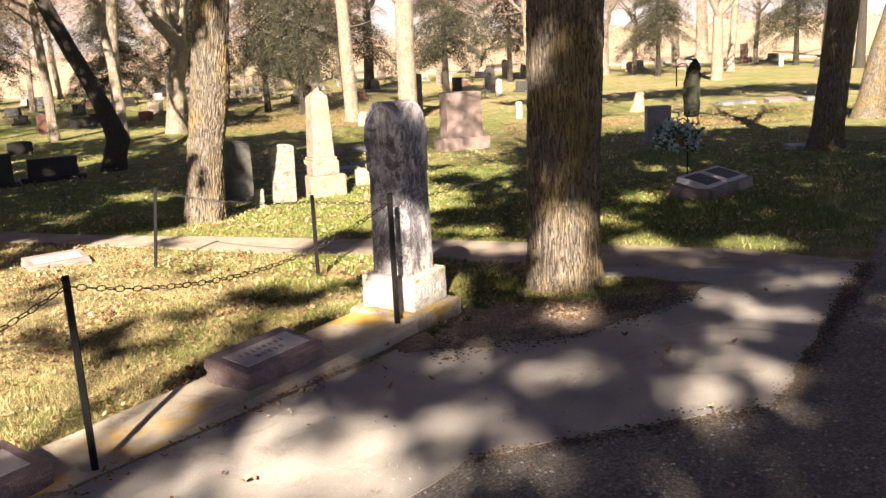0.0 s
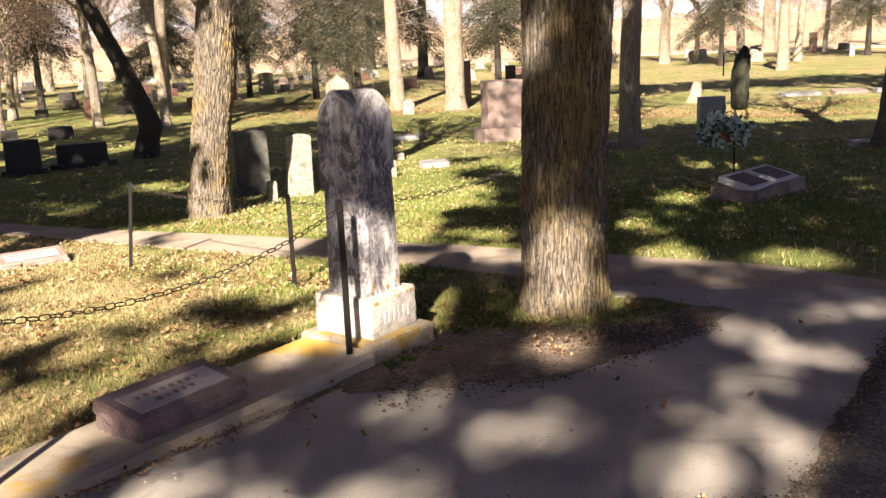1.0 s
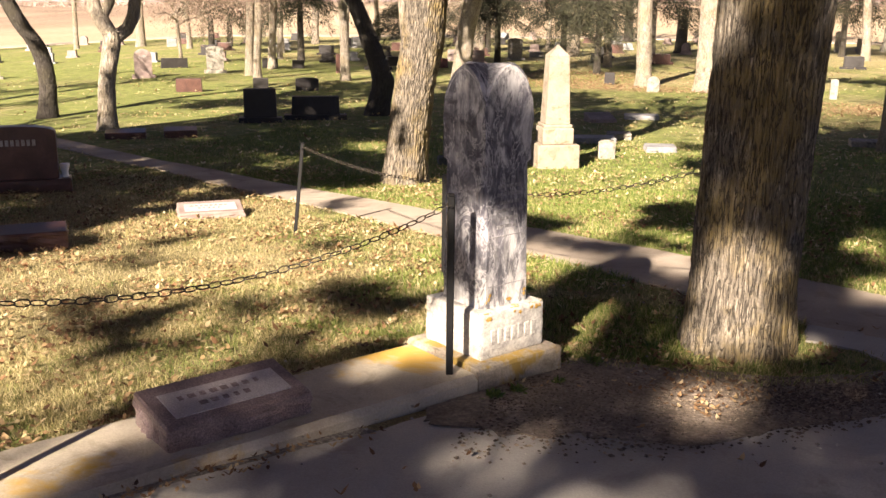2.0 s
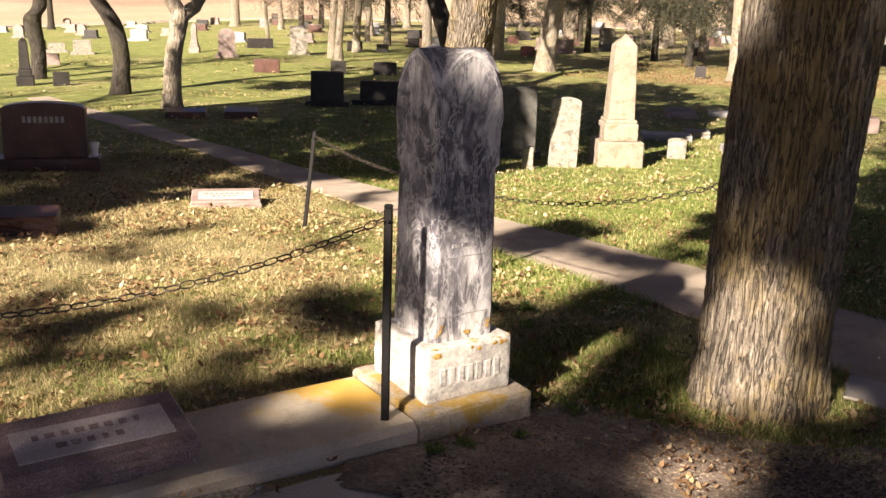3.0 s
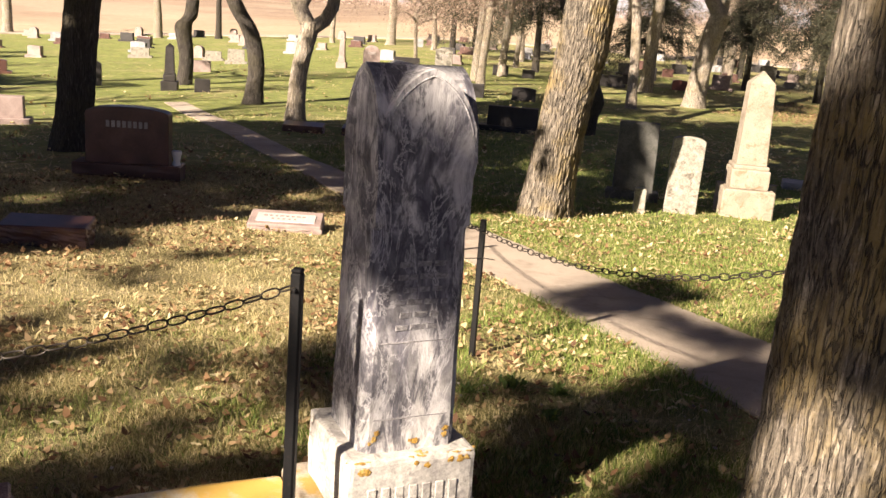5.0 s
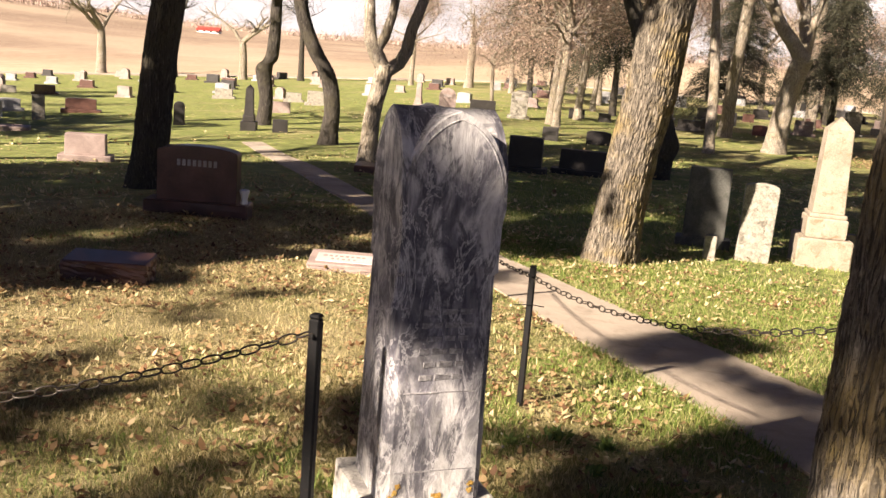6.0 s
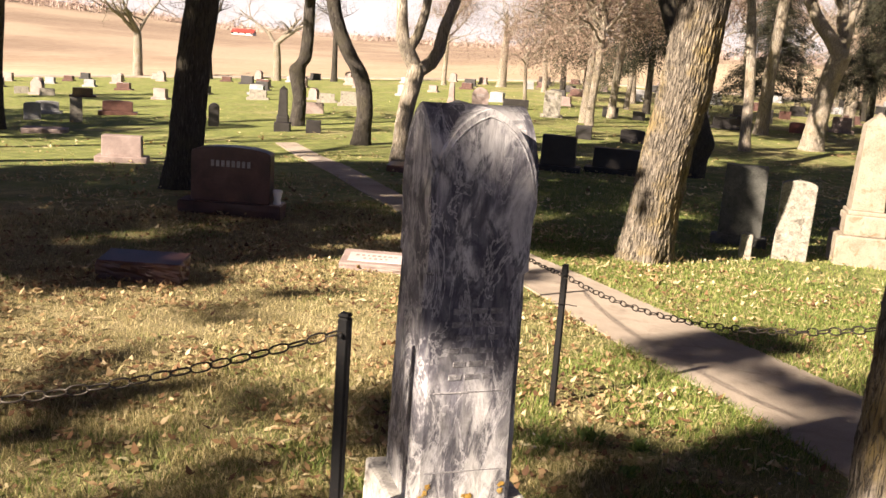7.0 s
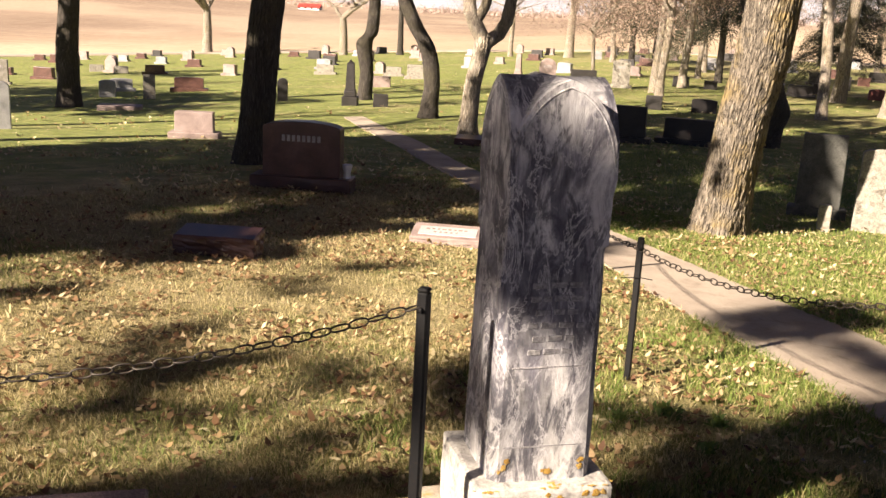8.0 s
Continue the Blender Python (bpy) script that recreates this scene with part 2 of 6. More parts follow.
NEEDLE = leafy("conifer_needles", [(0.0, (0.018, 0.022, 0.012)), (0.6, (0.04, 0.042, 0.022)), (1.0, (0.09, 0.08, 0.045))], 0.7, 0.1)
GRASS = leafy("lawn_grass", [(0.0, (0.08, 0.125, 0.02)), (0.4, (0.15, 0.205, 0.045)), (0.65, (0.30, 0.29, 0.10)), (1.0, (0.52, 0.44, 0.23))], 0.7, 0.3)
DRY_GRASS = leafy("dry_lawn_grass", [(0.0, (0.13, 0.14, 0.04)), (0.3, (0.30, 0.26, 0.11)), (0.7, (0.50, 0.42, 0.22)), (1.0, (0.64, 0.55, 0.33))], 0.7, 0.3)
GREEN_GRASS = leafy("green_lawn_grass", [(0.0, (0.075, 0.125, 0.018)), (0.5, (0.15, 0.215, 0.04)), (0.8, (0.27, 0.31, 0.08)), (1.0, (0.50, 0.46, 0.21))], 0.7, 0.3)


def turf():
    """Soil and short grass, dry within the lot and greener past the path; stubble out on the field."""
    m, n, l, b = nodes("turf")
    tc = n.new("ShaderNodeTexCoord")
    v = tc.outputs["Object"]
    big, mid, fine = noise_node(n, l, v, 0.35, 5, 0.6), noise_node(n, l, v, 3.0, 6, 0.65), noise_node(n, l, v, 60, 5, 0.75)
    green = ramp(n, l, mid, [(0.35, (0.12, 0.155, 0.026)), (0.52, (0.20, 0.235, 0.050)), (0.68, (0.34, 0.335, 0.11))])
    dry = ramp(n, l, mid, [(0.32, (0.20, 0.165, 0.065)), (0.5, (0.34, 0.28, 0.13)), (0.7, (0.48, 0.40, 0.22))])
    # dry within the lot, green beyond the path, which runs along y = 8.2 - 0.61 x
    sep = n.new("ShaderNodeSeparateXYZ")
    l.new(v, sep.inputs[0])
    side, lean_to, dryness = n.new("ShaderNodeMath"), n.new("ShaderNodeMath"), n.new("ShaderNodeMath")
    side.operation = lean_to.operation = dryness.operation = "MULTIPLY_ADD"
    side.inputs[1].default_value = 0.61
    l.new(sep.outputs["X"], side.inputs[0])
    l.new(sep.outputs["Y"], side.inputs[2])
    lean_to.inputs[1].default_value, lean_to.inputs[2].default_value, lean_to.use_clamp = -0.16, 1.86, True
    l.new(side.outputs[0], lean_to.inputs[0])
    # and green again west of the lot
    west, held = n.new("ShaderNodeMath"), n.new("ShaderNodeMath")
    west.operation, held.operation = "MULTIPLY_ADD", "MULTIPLY"
    west.inputs[1].default_value, west.inputs[2].default_value, west.use_clamp = 0.25, 2.75, True
    l.new(sep.outputs["X"], west.inputs[0])
    l.new(lean_to.outputs[0], held.inputs[0])
    l.new(west.outputs[0], held.inputs[1])
    dryness.inputs[1].default_value = 0.34
    l.new(held.outputs[0], dryness.inputs[0])
    l.new(big, dryness.inputs[2])
    # the far lawn has gone dry too
    far, parched = n.new("ShaderNodeMath"), n.new("ShaderNodeMath")
    far.operation = parched.operation = "MULTIPLY_ADD"
    far.inputs[1].default_value, far.inputs[2].default_value, far.use_clamp = 0.03, -0.45, True
    l.new(side.outputs[0], far.inputs[0])
    parched.inputs[1].default_value = 0.20
    l.new(far.outputs[0], parched.inputs[0])
    l.new(dryness.outputs[0], parched.inputs[2])
    c = mixc(n, l, ramp(n, l, parched.outputs[0], [(0.52, grey(0)), (0.80, grey(1))]), green, dry)
    c = mixc(n, l, 0.55, c, ramp(n, l, fine, [(0.3, grey(0.10)), (0.7, grey(0.86))]), "OVERLAY")
    thatch = noise_node(n, l, v, 140, 4, 0.8)
    c = mixc(n, l, ramp(n, l, thatch, [(0.50, grey(0)), (0.60, grey(0.75))]), c, (0.075, 0.058, 0.032))
    l.new(c, b.inputs["Base Color"])
    b.inputs["Roughness"].default_value = 0.95
    bump(n, l, fine, 0.8, 0.03, b)
    return m


def stubble():
    m, n, l, b = nodes("corn_stubble")
    tc = n.new("ShaderNodeTexCoord")
    v = tc.outputs["Object"]
    w = n.new("ShaderNodeTexWave")
    w.inputs["Scale"].default_value, w.inputs["Distortion"].default_value, w.inputs["Detail"].default_value = 0.16, 6.0, 4
    l.new(v, w.inputs["Vector"])
    big = noise_node(n, l, v, 0.02, 5, 0.6)
    c = ramp(n, l, big, [(0.40, (0.16, 0.10, 0.068)), (0.5, (0.23, 0.155, 0.11)), (0.58, (0.32, 0.245, 0.175))])
    sep, north = n.new("ShaderNodeSeparateXYZ"), n.new("ShaderNodeMath")
    l.new(v, sep.inputs[0])
    north.operation, north.use_clamp = "MULTIPLY_ADD", True
    north.inputs[1].default_value, north.inputs[2].default_value = 0.02, 2.2
    l.new(sep.outputs["X"], north.inputs[0])
    c = mixc(n, l, north.outputs[0], c, ramp(n, l, big, [(0.40, (0.36, 0.255, 0.165)), (0.58, (0.50, 0.385, 0.26))]))
    c = mixc(n, l, ramp(n, l, w.outputs["Fac"], [(0.4, grey(0)), (0.8, grey(0.5))]), c, (0.40, 0.325, 0.235))
    c = mixc(n, l, 0.35, c, ramp(n, l, noise_node(n, l, v, 1.5, 6, 0.7), [(0.3, grey(0.25)), (0.7, grey(0.75))]), "OVERLAY")
    l.new(c, b.inputs["Base Color"])
    b.inputs["Roughness"].default_value = 1.0
    return m


def loose(name, stops, grain, big):
    m, n, l, b = nodes(name)
    tc = n.new("ShaderNodeTexCoord")
    v = tc.outputs["Object"]
    vo = n.new("ShaderNodeTexVoronoi")
    vo.inputs["Scale"].default_value = grain
    l.new(v, vo.inputs["Vector"])
    c = ramp(n, l, vo.outputs["Color"], stops)
    c = mixc(n, l, ramp(n, l, noise_node(n, l, v, big, 6, 0.65), [(0.35, grey(0)), (0.65, grey(0.7))]), c, stops[0][1])
    l.new(c, b.inputs["Base Color"])
    b.inputs["Roughness"].default_value = 0.95
    first = bump(n, l, vo.outputs["Distance"], 0.6, 0.006, b)
    bump(n, l, noise_node(n, l, v, grain * 2, 4, 0.7), 0.5, 0.006, b, first)
    return m


TURF, STUBBLE = turf(), stubble()
GRAVEL = loose("road_gravel", [(0.1, (0.13, 0.115, 0.105)), (0.5, (0.25, 0.225, 0.20)), (0.9, (0.46, 0.42, 0.37))], 90, 1.3)
DIRT = stone("bare_dirt", (0.13, 0.10, 0.08), (0.20, 0.16, 0.13), (0.29, 0.24, 0.20), 1.0, 60, 7, 0.5, (0.12, 0.095, 0.07), speck=0.5)
# twig brown paled to imitate haze over the distance
HAZED_TWIG = leafy("haze_paled_twigs", [(0.0, (0.26, 0.19, 0.16)), (1.0, (0.42, 0.33, 0.29))], 0.9, 0)
# emission stands in for the white glow of the low sky
SKY_GLOW, _n, _l, _b = nodes("glowing_sky_haze")
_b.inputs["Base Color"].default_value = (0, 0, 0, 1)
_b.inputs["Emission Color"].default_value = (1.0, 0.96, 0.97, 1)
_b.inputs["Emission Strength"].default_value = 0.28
RED_PAINT, _n, _l, _b = nodes("red_roof_paint")
_b.inputs["Base Color"].default_value = (0.42, 0.05, 0.04, 1)
WHITE_PAINT, _n, _l, _b = nodes("white_siding")
_b.inputs["Base Color"].default_value = (0.75, 0.74, 0.72, 1)


# ---- building helpers ----
def part(name, shape, material, parent=None, label="", smooth=False):
    """Links a bmesh, or lists of vertices and faces, as one mesh object."""
    me = bpy.data.meshes.new(name)
    if isinstance(shape, tuple):
        me.from_pydata(*shape[:1], [], shape[1])
    else:
        shape.to_mesh(me)
        shape.free()
    me.materials.append(material)
    if smooth:
        me.polygons.foreach_set("use_smooth", [True] * len(me.polygons))
    ob = new(name, me)
    if parent:
        ob.parent = parent
    if label:
        tagged(ob, label)
    return ob


def stand(name, x, y, z, turn, label, category, group="", lean=(0, 0)):
    """An Empty at a thing's base."""
    e = new(name)
    e.empty_display_size = 0.1
    e.matrix_basis = pose(x, y, z, lean[0], lean[1], turn)
    return tagged(e, label, category, group)


def ground_z(x, y):
    """The height of the land: a slope down to a flat, lower still to the west, and a far field that rises."""
    q = 0.054 * y - 0.02 * x
    s = q if q < 1.0 else 1.0 + 0.3 * (1 - math.exp(-(q - 1.0) / 0.3))
    if q < -0.2:
        s = -0.2 + 0.2 * (1 - math.exp((q + 0.2) / 0.2)) * -1
    z = 0.015 - s - 0.05 * max(0.0, -x - 0.6 * y - 2) * (1 if y > 0 else max(0.0, 1 + y / 20))
    r = math.hypot(x - 1, y - 4)
    if r > 82:
        k = min(1.0, (r - 82) / 200.0)
        around = math.degrees(math.atan2(1 - x, y - 4))
        crest = float(np.interp(around, (-60, 18, 33, 42, 54, 65, 90, 130), (2.5, 2.5, 1.8, 0.4, 1.4, 5.2, 7.0, 4.0)))
        z = z * (1 - k) + k * crest
        if z < -5:
            z = -5
    return z


def block(sx, sy, sz, bevel=0.01, seg=1, rough=0.0, cuts=0, z0=0.0, top=1.0, seed=1):
    """A bevelled block standing on z0; top: how much it narrows; rough: pitched, uneven sides."""
    bm = bmesh.new()
    bmesh.ops.create_cube(bm, size=1)
    for v in bm.verts:
        k = top if v.co.z > 0 else 1.0
        v.co = Vector((v.co.x * sx * k, v.co.y * sy * k, (v.co.z + 0.5) * sz + z0))
    if bevel:
        bmesh.ops.bevel(bm, geom=bm.edges[:], offset=bevel, segments=seg, affect="EDGES", profile=0.6)
    if cuts:
        bmesh.ops.subdivide_edges(bm, edges=bm.edges[:], cuts=cuts, use_grid_fill=True)
        for v in bm.verts:
            if rough:
                d = noise.noise_vector(v.co * 14 + Vector((seed * 7, 3, 1))) * rough
                v.co += d + noise.noise_vector(v.co * 40 + Vector((seed, 3, 9))) * rough * 0.5
    return bm


def slab(profile, depth, bevel=0.01, z0=0.0, seg=2):
    """A profile in x and z, drawn out over depth in y, with rounded edges."""
    bm = bmesh.new()
    f = bm.faces.new([bm.verts.new((x, -depth / 2, z + z0)) for x, z in profile])
    ret = bmesh.ops.extrude_face_region(bm, geom=[f])
    bmesh.ops.translate(bm, verts=[g for g in ret["geom"] if isinstance(g, bmesh.types.BMVert)], vec=(0, depth, 0))
    bmesh.ops.recalc_face_normals(bm, faces=bm.faces[:])
    if bevel:
        edges = [e for e in bm.edges if e.calc_face_angle(0) > 0.6]
        bmesh.ops.bevel(bm, geom=edges, offset=bevel, segments=seg, affect="EDGES", profile=0.6)
    return bm


def arch_profile(w, h, rise, n=14, narrow=1.0):
    """Upright sides and a curved top; rise is the height of the curve."""
    pts = [(-w / 2, 0), (w / 2, 0)]
    for i in range(n + 1):
        a = math.pi * i / n
        pts.append((w / 2 * narrow * math.cos(a), h - rise + rise * math.sin(a)))
    return pts


def tube(pts, radii, sides, verts, faces, cap=True):
    """Adds a tube along the points to the lists."""
    n0, k = len(verts), len(pts)
    up = Vector((0.3, 0.2, 1)).normalized()
    for i, p in enumerate(pts):
        d = (pts[min(i + 1, k - 1)] - pts[max(i - 1, 0)]).normalized()
        a = d.cross(Vector((1, 0, 0)) if abs(d.x) < 0.9 else Vector((0, 1, 0))).normalized()
        b = d.cross(a)
        for j in range(sides):
            t = 2 * math.pi * j / sides
            verts.append(p + (a * math.cos(t) + b * math.sin(t)) * radii[i])
    for i in range(k - 1):
        for j in range(sides):
            j2 = (j + 1) % sides
            faces.append((n0 + i * sides + j, n0 + i * sides + j2, n0 + (i + 1) * sides + j2, n0 + (i + 1) * sides + j))
    if cap:
        faces.append(tuple(n0 + (k - 1) * sides + j for j in range(sides)))


def trunk_shape(line, sides, per, flare, rough, seed, verts, faces):
    """A trunk along (x, y, z, radius) points with root flare and ridges."""
    pts = [Vector(q[:3]) for q in line]
    rad = [q[3] for q in line]
    rows = per * (len(line) - 1)
    n0 = len(verts)
    for i in range(rows + 1):
        t = i / per
        k = min(int(t), len(line) - 2)
        f = t - k
        p0, p1, p2, p3 = pts[max(k - 1, 0)], pts[k], pts[k + 1], pts[min(k + 2, len(pts) - 1)]
        p = 0.5 * (2 * p1 + (p2 - p0) * f + (2 * p0 - 5 * p1 + 4 * p2 - p3) * f * f + (3 * p1 - p0 - 3 * p2 + p3) * f ** 3)
        r = rad[k] * (1 - f) + rad[k + 1] * f
        h = max(0.0, p.z - pts[0].z)
        for j in range(sides):
            a = 2 * math.pi * j / sides
            c, s = math.cos(a), math.sin(a)
            q = r
            q += flare * r * math.exp(-h / 0.16) * (0.45 + 0.55 * math.sin(3 * a + seed) * math.sin(2 * a + 1.7 * seed))
            q += 0.06 * r * noise.noise(Vector((c * 1.3 + seed, s * 1.3, p.z * 0.9)))
            if rough:
                w = Vector((c * r * 40, s * r * 40, p.z * 4.6 + seed))
                w += noise.noise_vector(w * 0.5) * 0.6
                dd = noise.voronoi(w)[0]
                q += rough * (min(0.42, dd[1] - dd[0]) / 0.42 - 0.6) + rough * 0.35 * noise.noise(Vector((c * r * 60, s * r * 60, p.z * 30)))
            verts.append(Vector((p.x + q * c, p.y + q * s, p.z)))
    for i in range(rows):
        for j in range(sides):
            j2 = (j + 1) % sides
            faces.append((n0 + i * sides + j, n0 + i * sides + j2, n0 + (i + 1) * sides + j2, n0 + (i + 1) * sides + j))


# ---- the land ----
def land():
    rings = [0.0] + [0.35 * i for i in range(1, 60)]
    while rings[-1] < 2600:
        rings.append(rings[-1] * 1.045 + 0.1)
    n = 220
    verts, faces, kinds = [Vector((1, 4, ground_z(1, 4)))], [], []
    for r in rings[1:]:
        for j in range(n):
            a = 2 * math.pi * j / n
            x, y = 1 + r * math.sin(a), 4 + r * math.cos(a)
            verts.append(Vector((x, y, ground_z(x, y))))
    for j in range(n):
        faces.append((0, 1 + (j + 1) % n, 1 + j))
    for i in range(len(rings) - 2):
        for j in range(n):
            a, b = 1 + i * n + j, 1 + i * n + (j + 1) % n
            faces.append((a, b, b + n, a + n))
            kinds.append(1 if rings[i + 1] > 80 else 0)
    ob = part("ground", (verts, faces), TURF, smooth=True)
    ob.data.materials.append(STUBBLE)
    for p, k in zip(ob.data.polygons[n:], kinds):
        p.material_index = k
    return tagged(ob, "mown cemetery lawn sloping down to a stubble field", "lawn", kind="structure")


ground = land()
O, U, V = Vector((-0.18, 5.56, 0)), Vector((0.515, 0.857, 0)), Vector((-0.857, 0.515, 0))
LOT_TURN = 59.0


def lot(u, v, z=0.0):
    """A place given along the lot's edge, across it and by height."""
    p = O + U * u + V * v
    return Vector((p.x, p.y, z))


def sheet(name, left, right, rows, cols, lift, material, label, category, wobble=0.02, seed=3, skirt=0.08):
    """A paved strip between two lines of points, laid on the land."""
    def along(line, t):
        k = t * (len(line) - 1)
        i = min(int(k), len(line) - 2)
        return Vector((*line[i], 0)).lerp(Vector((*line[i + 1], 0)), k - i)
    verts, faces = [], []
    for i in range(rows + 1):
        for j in range(cols + 1):
            a, b = along(left, i / rows), along(right, i / rows)
            p = a.lerp(b, j / cols)
            if j in (0, cols) or i in (0, rows):
                p += noise.noise_vector(p * 3 + Vector((seed, 0, 0))) * wobble + noise.noise_vector(p * 11 + Vector((seed, 5, 0))) * wobble * 0.6
            p.z = ground_z(p.x, p.y) + lift + 0.006 * noise.noise(Vector((p.x * 1.3, p.y * 1.3, seed)))
            verts.append(p)
    w = cols + 1
    for i in range(rows):
        for j in range(cols):
            faces.append((i * w + j, i * w + j + 1, (i + 1) * w + j + 1, (i + 1) * w + j))
    rim = [j for j in range(w)] + [i * w + cols for i in range(1, rows + 1)] + [rows * w + j for j in range(cols - 1, -1, -1)] + [i * w for i in range(rows - 1, 0, -1)]
    n0 = len(verts)
    for k in rim:
        verts.append(verts[k] - Vector((0, 0, skirt)))
    for a in range(len(rim)):
        b = (a + 1) % len(rim)
        faces.append((rim[b], rim[a], n0 + a, n0 + b))
    bm = bmesh.new()
    me = bpy.data.meshes.new("tmp")
    me.from_pydata(verts, [], faces)
    bm.from_mesh(me)
    bpy.data.meshes.remove(me)
    bmesh.ops.recalc_face_normals(bm, faces=bm.faces[:])
    return tagged(part(name, bm, material, smooth=False), label, category, kind="structure")


# the gravel road on which the camera walks, the concrete apron, the footpath, the bare earth round the oak
sheet("road", [(-14.5, -17), (-8.6, -8.5), (-4.3, -1.2), (-1.95, 2.75), (-0.55, 5.0), (0.6, 5.3), (2.9, 6.5), (3.15, 6.95), (4.1, 8.7), (9.5, 18), (22, 34)],
      [(-9.3, -20), (-4.0, -11), (-1.75, -7.0), (0.2, -3.6), (2.9, 0.9), (4.2, 3.0), (5.6, 5.2), (6.4, 6.6), (8.2, 9.6), (13, 17), (26, 32)], 100, 40, 0.006, GRAVEL,
      "gravel cemetery road with fallen leaves", "road", 0.10, 3)
sheet("pavement", [(-2.55, 1.85), (-1.7, 3.05), (-0.95, 4.2), (-0.15, 5.42), (0.35, 5.45), (0.8, 5.58), (1.25, 5.95), (1.75, 6.5), (1.45, 6.88), (1.2, 7.0), (1.2, 7.32)],
      [(-1.0, 1.6), (0.1, 3.45), (1.47, 3.86), (1.70, 4.28), (1.93, 4.7), (2.2, 5.2), (2.4, 5.55), (2.7, 6.12), (2.85, 6.4), (3.0, 6.65), (3.12, 6.87)], 80, 36, 0.013, CONCRETE,
      "worn concrete apron beside the lot kerb", "pavement", 0.035, 5)
sheet("footpath", [(2.3, 6.95), (1.36, 7.25), (-0.4, 8.46), (-1.85, 9.28), (-3.15, 10.12), (-5.15, 11.32), (-6.92, 12.45), (-8.34, 13.28), (-11.0, 14.92), (-13.6, 16.5), (-17, 18.6)],
      [(3.16, 6.93), (2.45, 7.75), (0.1, 9.28), (-1.35, 10.02), (-2.75, 10.78), (-4.8, 11.86), (-6.65, 12.98), (-8.1, 13.78), (-10.75, 15.45), (-13.4, 16.98), (-16.8, 19.05)], 70, 8, 0.014, PATH_STONE,
      "narrow concrete footpath through the lawn", "path", 0.025, 9)
sheet("bare_earth", [(-0.36, 5.26), (-0.14, 5.62), (-0.02, 6.05), (0.3, 6.26), (0.62, 6.22), (1.15, 6.30), (1.8, 6.62)], [(-0.24, 5.10), (0.08, 5.14), (0.36, 5.22), (0.8, 5.32), (1.25, 5.66), (1.58, 6.04), (1.88, 6.46)], 60, 24, 0.018, DIRT,
      "bare earth with leaf litter beside the oak", "earth", 0.09, 12)
CURB_Z = -0.195


def kerb():
    bm = bmesh.new()
    n = 60
    prof = [(0.0, -0.3), (0.0, -0.025), (0.03, 0.0), (0.50, 0.004), (0.55, -0.02), (0.55, -0.3)]
    rows = []
    for i in range(n + 1):
        u = -8.0 + (8.0 - 0.012) * i / n
        rows.append([bm.verts.new(lot(u, v + 0.008 * noise.noise(Vector((u * 2, v * 9, 1))), CURB_Z + z + 0.006 * noise.noise(Vector((u * 3, v * 6, 4))))) for v, z in prof])
    for a, b in zip(rows, rows[1:]):
        for j in range(len(prof) - 1):
            bm.faces.new((a[j], b[j], b[j + 1], a[j + 1]))
    bm.faces.new(rows[0][::-1])
    bm.faces.new(rows[-1])
    bmesh.ops.recalc_face_normals(bm, faces=bm.faces[:])
    return tagged(part("lot_kerb", bm, CURB_STONE), "low concrete lot kerb stained with yellow lichen", "kerb", kind="structure")


kerb()


# ---- the marble monument ----
def arch(x, R):
    """Height of the arched head, from 0 at the springing to 1: between round and pointed."""
    a = min(1.0, abs(x) / R)
    return 0.5 * math.sqrt(max(0.0, 1 - a * a)) + 0.5 * math.sqrt(max(0.0, 1 - ((a + 1) / 2) ** 2)) / 0.8660254


